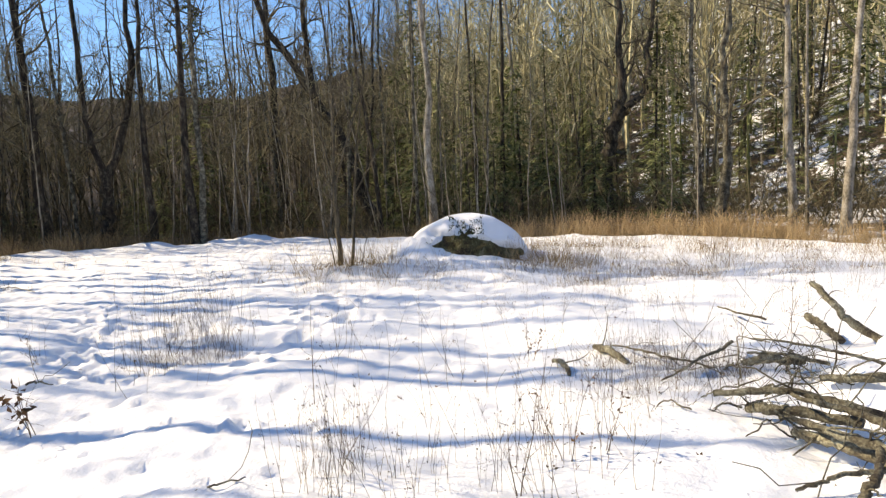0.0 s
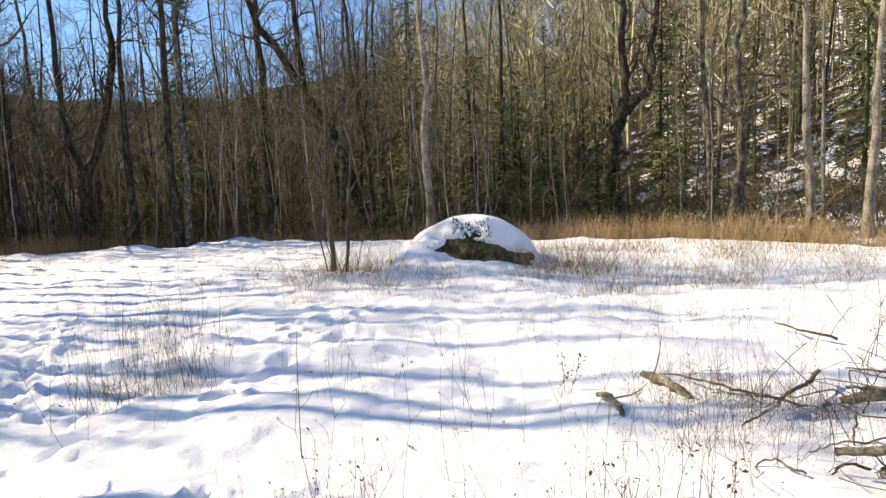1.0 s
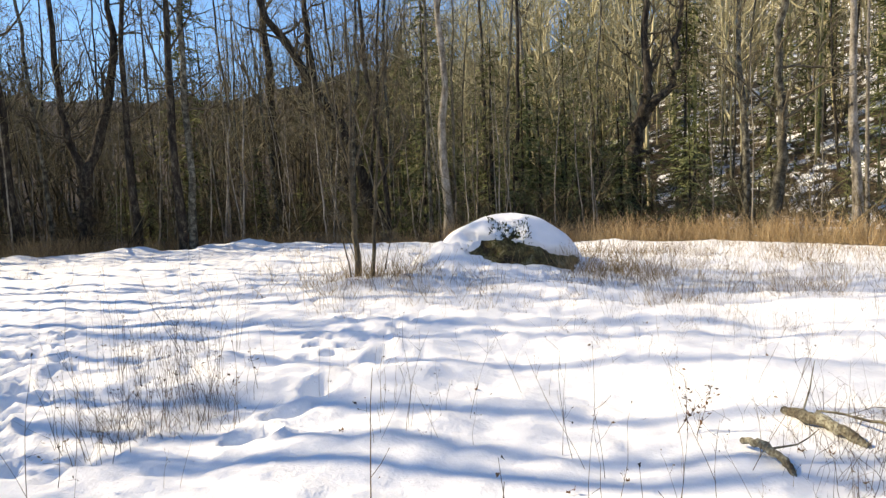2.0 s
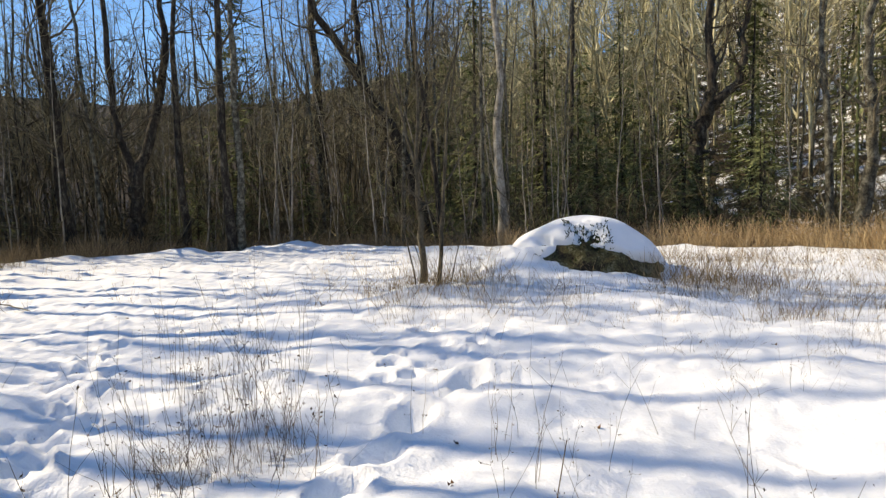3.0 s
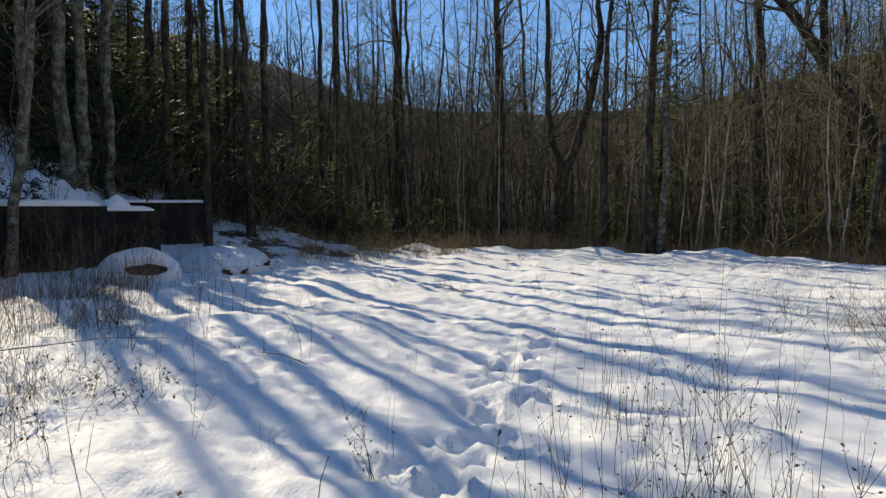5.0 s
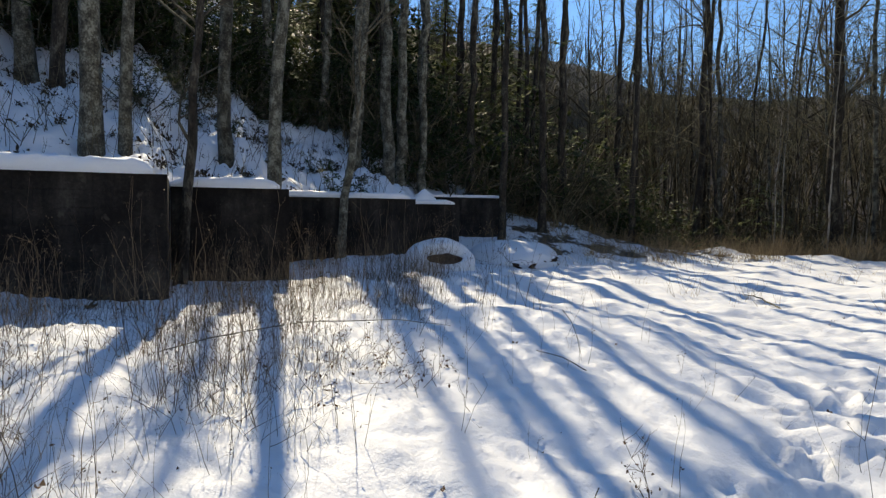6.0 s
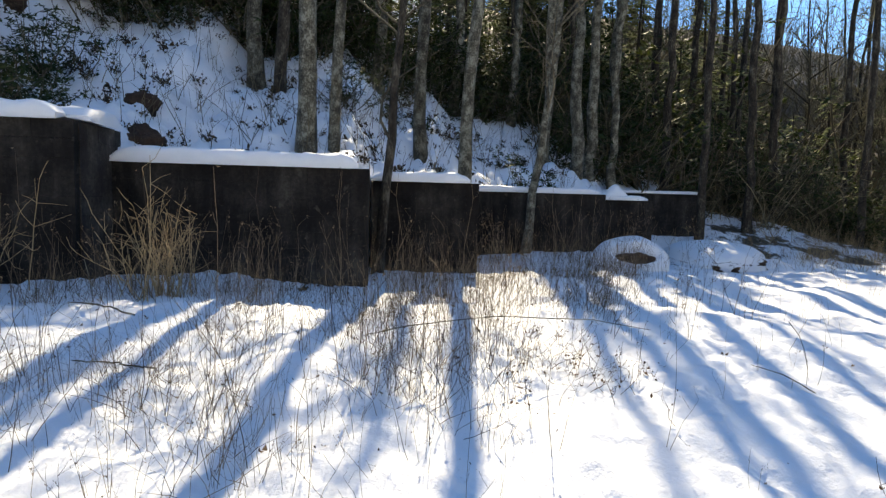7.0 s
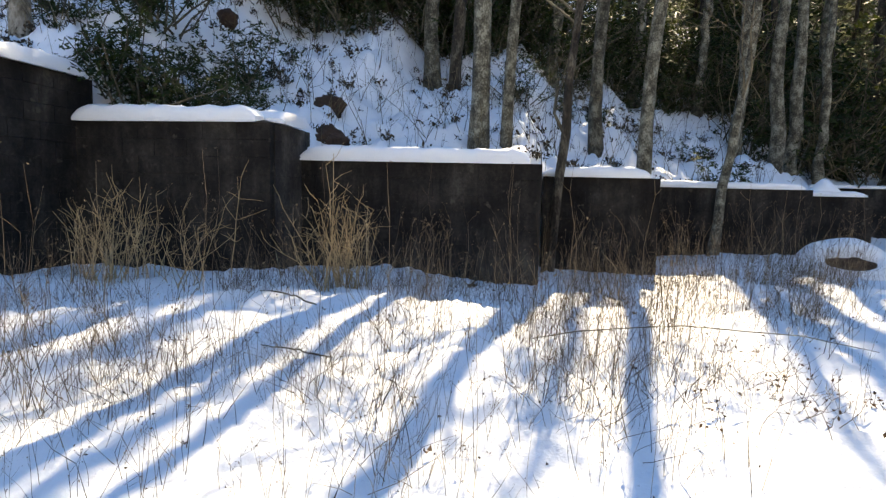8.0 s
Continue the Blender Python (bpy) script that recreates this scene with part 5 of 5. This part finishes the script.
field_spots = (sown(60, 0, 0, None, (0.7, 1.2), 8, (-3.15, 7.5, 0.35, 0.45)) + sown(26, 0, 0, None, (0.7, 1.2), 8, (-3.8, 8.9, 0.35, 0.3)) + sown(30, 0, 0, None, (0.6, 1.0), 8, (-0.85, 4.0, 0.17, 0.3))
               + sown(22, 0, 0, None, (0.5, 0.9), 8, (-0.35, 4.0, 0.25, 0.25)) + sown(30, 0, 0, None, (0.5, 1.0), 8, (0.6, 4.1, 0.3, 0.4)) + sown(10, 0, 0, None, (0.6, 0.9), 8, (-1.2, 7.2, 0.3, 0.4))
               + sown(60, (-6, 3.5), (5.5, 13), None, (0.4, 0.8)) + sown(14, 0, 0, None, (0.8, 1.1), 8, (0.5, 5.8, 0.5, 0.7)) + sown(26, 0, 0, None, (0.6, 1.0), 8, (1.7, 5.6, 0.5, 0.8)) + sown(110, 0, 0, before_wall, (0.25, 0.6), 8, (-10.2, 8.0, 1.5, 1.0)) + sown(60, 0, 0, before_wall, (0.3, 0.7), 8, (-8.0, 7.0, 1.2, 0.8)) + sown(90, 0, 0, before_wall, (0.5, 0.95), 8, (-10.6, 7.4, 1.2, 0.7)) + sown(60, 0, 0, before_wall, (0.5, 0.95), 8, (-8.6, 5.6, 0.9, 0.6)))
scattered("field_tufts", tuft_kinds, sown(70, 0, 0, None, (0.5, 1.2), 6, (1.9, 6.1, 0.35, 0.5)) + sown(40, 0, 0, None, (0.5, 1.2), 6, (2.5, 5.9, 0.3, 0.4)) + sown(34, 0, 0, None, (0.5, 1.2), 6, (-3.1, 7.5, 0.3, 0.35))
          + sown(260, (0.5, 9), (8.5, 13.5), None, (0.3, 0.9), 6) + sown(60, (-6, 0.5), (8.5, 12.5), None, (0.2, 0.6), 6), WEED, "bent wisps of dead grass scattered over the snow field", "grass")
scattered("field_weeds", stalk_kinds, field_spots + sown(120, (1, 9), (8, 13.5), None, (0.3, 0.8)), WEED, "sparse dry weed stalks scattered over the snow field", "weeds")
rear = lambda x, y: y < float(edge_y(x)) + 0.5 and waves(x, y, 33, 3.0) > -0.6 and not (-0.9 < x < 2.0 and 13.6 < y < 15.8)
rear_kinds = [weed_kind(850 + n, 9, 0.2, 0.2, 0.75, 2, -1, 0.24, 0.0042) for n in range(8)]
scattered("rear_weeds", rear_kinds, sown(170, (-5.5, 11), (11.5, 22), rear, (0.5, 1.0)) + sown(620, (1.6, 11), (11.0, 19), rear, (0.3, 1.0)) + sown(110, 0, 0, None, (0.5, 1.3), 8, (-1.9, 13.3, 0.7, 0.35)) + sown(70, 0, 0, None, (0.5, 1.3), 8, (2.3, 13.6, 0.7, 0.5)) + sown(60, (-16, -4), (12, 24), rear, (0.4, 0.9)) + sown(330, (-3, 5), (11.0, 14.2), rear, (0.15, 0.6)) + sown(260, (-22, -15.0), (12.6, 21.5), None, (0.4, 1.3)), BROWN_WEED, "dry weeds along the far side of the snow field", "weeds")

# Straw-coloured grass along the edge of the wood.
grass_kinds = []
for n in range(6):
    q = np.random.RandomState(840 + n)
    s = Soup()
    for _ in range(34):
        p = stem_line(q, (*q.normal(0, 0.16, 2), -0.05), (q.normal(0, 0.35), q.normal(0, 0.35), 1), q.uniform(0.45, 1.05), 4, 0.12, -0.06)
        s.blade(p, 0.012, unit(np.cross(p[-1] - p[0], q.normal(0, 1, 3))))
    grass_kinds.append(s.arrays())
spots = []
while len(spots) < 430:
    x = r.uniform(-1.0, 15.5)
    if r.uniform() > np.interp(x, [-1, 3, 6, 16], [0.35, 0.6, 1, 1]):
        continue
    y = float(edge_y(x)) + abs(r.normal(0, 1.1)) * 1.2 + 0.25
    spots.append((r.randint(6), x, y, gz(x, y) + 0.05, r.uniform(0, 6.28), r.uniform(0.4, 1.15)))
scattered("straw_grass", grass_kinds, spots, STRAW, "tall straw-coloured dead grass along the wood's edge", "grass")
spots = []
while len(spots) < 240:
    x = r.uniform(-24, -1)
    y = float(edge_y(x)) + abs(r.normal(0, 0.9)) + 0.4
    spots.append((r.randint(6), x, y, gz(x, y), r.uniform(0, 6.28), r.uniform(0.35, 0.85)))
for x, y in zip(r.uniform(-22.5, -15.8, 110), r.uniform(15.5, 22.5, 110)):
    spots.append((r.randint(6), x, y, gz(x, y), r.uniform(0, 6.28), r.uniform(0.4, 0.95)))
for x in r.uniform(-25, -13.5, 150):
    y = float(edge_y(x)) + r.uniform(-0.3, 1.4)
    spots.append((r.randint(6), x, y, gz(x, y), r.uniform(0, 6.28), r.uniform(0.6, 1.15)))
scattered("brown_grass", grass_kinds, spots, BROWN_WEED, "low brown dead grass under the trees", "grass")


# ---------------------------------------------------------------- plants that stand out
def plant(name, seed, place, stalks, label, mat, spread=0.05, twigs=5, seeds=2, bend=0.1, thick=0.004, leaves=0, category="weed", leaf_size=0.03):
    q = np.random.RandomState(seed)
    f, made_stalks = Soup(), []
    for h in stalks:
        s = Soup()
        made_stalks.append(s)
        p = weed(q, s, (*q.normal(0, spread, 2), -0.05), h, twigs, 0, bend, thick)
        for _ in range(max(leaves, seeds * twigs)):
            d = unit(q.normal(0, 1, 3) + np.array([0, 0, -0.4]))
            size = leaf_size * q.uniform(0.6, 1.4) if leaves else q.uniform(0.012, 0.03)
            f.leaf(p[q.randint(2, 6)] + q.normal(0, 0.05 * h, 3), d, unit(np.cross(d, q.normal(0, 1, 3))), size, size * 0.55)
    thing = new(name)
    thing.matrix_basis = pose(place[0], place[1], gz(*place))
    for s in made_stalks:
        part("stalk", s.mesh("stalk", mat), thing)
    part("foliage", f.mesh("foliage", DEAD_LEAF), thing, "shrivelled brown leaves and seed heads")
    return tagged(thing, label, category)


tan = [0.55 + 0.5 * ((7 * i) % 11) / 11 for i in range(46)]
plant("dry_shrub", 860, (-9.0, 2.95), tan + [1.35], "dense tan dry shrub of upright twigs before the wall", STRAW, 0.17, 5, 1, 0.13, 0.006, category="shrub")
plant("dry_shrub", 861, (-8.55, 0.70), tan, "dense tan dry shrub of upright twigs before the wall", STRAW, 0.20, 5, 1, 0.14, 0.006, category="shrub")
plant("dry_shrub", 862, (-8.5, 1.55), tan[:12], "thin tan dry shrub before the wall", STRAW, 0.14, 5, 1, 0.2, 0.005, category="shrub")
plant("dead_weed", 863, (-4.78, 7.1), [0.42, 0.38, 0.3], "dead forked weed with curled seed heads in the snow", WEED, 0.02, 9, 1, 0.26, 0.003)
plant("dead_weed", 864, (-3.62, 5.2), [0.55, 0.5, 0.45], "dead weed with dark shrivelled leaves in the snow", WEED, 0.10, 4, 2, 0.12, 0.005, 9, leaf_size=0.065)
plant("dead_weed", 865, (-6.9, 6.38), [0.16 + 0.005 * i for i in range(60)], "low sprawling dead weed with curled brown leaves", WEED, 0.30, 3, 1, 0.45, 0.0026, 3, leaf_size=0.024)
plant("dead_weed", 866, (-7.4, 6.55), [0.3 + 0.02 * i for i in range(8)], "sprawling dead weed with small brown leaves", WEED, 0.25, 2, 1, 0.35, 0.0025, 2, leaf_size=0.022)
plant("dead_weed", 867, (-9.0, 1.75), [1.15], "tall dead stalk with a pale seed head by the wall", STRAW, 0.02, 9, 2, 0.06, 0.007)
plant("dead_weed", 868, (-9.2, 2.75), [1.45], "single tall bare stalk against the wall", STRAW, 0.02, 2, 0, 0.05, 0.008)
plant("dead_weed", 869, (3.9, 7.3), [0.75, 0.5], "dark dead stalk with shrivelled leaves behind the brush heap", WEED, 0.04, 5, 2, 0.12, 0.006, 9)
plant("dead_weed", 870, (-1.35, 5.6), [1.0], "single tall thin dead stalk in the snow", WEED, 0.02, 1, 1, 0.05, 0.005)
plant("dead_weed", 871, (0.35, 3.75), [0.75, 0.5], "thin forked dead stalk in the snow", WEED, 0.03, 4, 1, 0.1, 0.005)
plant("dead_weed", 872, (0.75, 4.2), [0.6, 0.55, 0.5], "dead weed hung with small dark seed heads", WEED, 0.1, 6, 3, 0.12, 0.004, 6)
plant("dead_weed", 873, (0.75, 7.0), [0.5, 0.45, 0.4], "dead weed hung with small dark seed heads", WEED, 0.06, 5, 3, 0.08, 0.004, 6)

# A long cane bowed over the weeds, and sticks on the snow.
log("bowed_cane", [(-6.82, 4.95, 0.36), (-6.85, 5.25, 0.42), (-6.88, 5.6, 0.455), (-6.95, 5.9, 0.47), (-7.05, 6.6, 0.43), (-7.15, 7.1, 0.33)], [0.0035, 0.004, 0.004, 0.004, 0.0035, 0.002], "long thin dead cane bowed low over the weeds", 760, 0)
for n, (a, b, rad) in enumerate([((-7.9, 3.1), (-8.3, 2.4), 0.008), ((-6.9, 3.6), (-6.95, 3.0), 0.006), ((-9.2, 13.6), (-10.4, 14.2), 0.012), ((-1.75, 3.75), (-1.4, 4.0), 0.008), ((-4.4, 6.3), (-4.15, 6.35), 0.012), ((-6.4, 7.9), (-6.8, 7.7), 0.004)]):
    za, zb = gz(*a) + 0.03, gz(*b) + 0.04
    log("fallen_stick", [(*a, za), ((a[0] + b[0]) / 2, (a[1] + b[1]) / 2, (za + zb) / 2 + 0.03), (*b, zb)], [rad, rad * 0.9, rad * 0.5], "thin brown stick lying on the snow", 770 + n, 2)
leaf_kinds = []
for n in range(4):
    q, s = np.random.RandomState(880 + n), Soup()
    for _ in range(2):
        d = unit([q.normal(), q.normal(), 0.3])
        s.leaf((0, 0, 0.015), d, unit(np.cross(d, [0.2, 0, 1])), 0.07, 0.045, 0.5)
    leaf_kinds.append(s.arrays())
scattered("fallen_leaves", leaf_kinds, sown(240, (-10, 4), (3.2, 14), before_wall, (0.2, 0.7), 4) + sown(220, (-20, -10), (-3, 10), lambda x, y: not before_wall(x, y), (0.6, 2.0), 4), DEAD_LEAF, "curled dead leaves scattered on the snow", "leaves")
bank_kinds = [weed_kind(890 + n, 2, 0.16, 0.2, 1.2, 3, 0, 0.12, 0.0058) for n in range(8)]
bank_weeds = sown(540, (-19, -8.6), (-4, 9.5), lambda x, y: x < float(wall_front(np.array([y]))[0]) - 0.5, (0.6, 1.3))
scattered("bank_weeds", bank_kinds, bank_weeds, OLIVE, "thin dark stems standing in the snow of the bank", "weeds")
for n, (x, y, s) in enumerate([(-12.45, 1.56, 0.20), (-11.25, 1.96, 0.21), (-13.6, -0.85, 0.2), (-13.3, 2.8, 0.11)]):
    boulder("bank_stump", "dark broken stump of earth and wood half buried in snow", (x, y, gz(x, y) + 0.03), (s * 0.9, s * 1.2, s), 20.0 + n, lambda v: sm(1.3, 0.75, v[:, 2]), 0.0, 4, stone=EARTH, craggy=2.6)
v, f = ico(3)
w = v * (1 + 0.1 * np.array([noise.fractal(Vector(p) * 1.6, 1.0, 2.0, 3) for p in v]))[:, None] * np.array((0.19, 0.28, 0.09))
w[:, 2] += 0.19 * np.exp(-((w[:, 0] / 0.16) ** 2 + (w[:, 1] / 0.18) ** 2)) * (w[:, 2] > 0)
peak = new("snow_mound", mesh_from("snow_mound", w, np.concatenate([f, f[:, :1]], 1), SNOW))
peak.matrix_basis = pose(-15.45, 10.1, 1.40)
tagged(peak, "peaked heap of snow on top of the wall", "snow mound")
seedling_kinds = []
for n in range(5):
    q, s = np.random.RandomState(900 + n), Soup()
    for _ in range(34):
        d = unit(q.normal(0, 1, 3) + np.array([0, 0, 0.6]))
        s.leaf(q.normal(0, 0.055, 3) * np.array([1, 1, 0.7]) + np.array([0, 0, 0.08]), d, unit(np.cross(d, q.normal(0, 1, 3))), q.uniform(0.03, 0.075), q.uniform(0.02, 0.04))
    seedling_kinds.append(s.arrays())
scattered("bank_seedlings", seedling_kinds, sown(560, (-20, -8.6), (-4, 9.5), lambda x, y: x < float(wall_front(np.array([y]))[0]) - 0.5, (0.5, 1.5), 5), LITTER_LEAF, "small dark seedlings and leaf clumps in the snow of the bank", "seedlings")
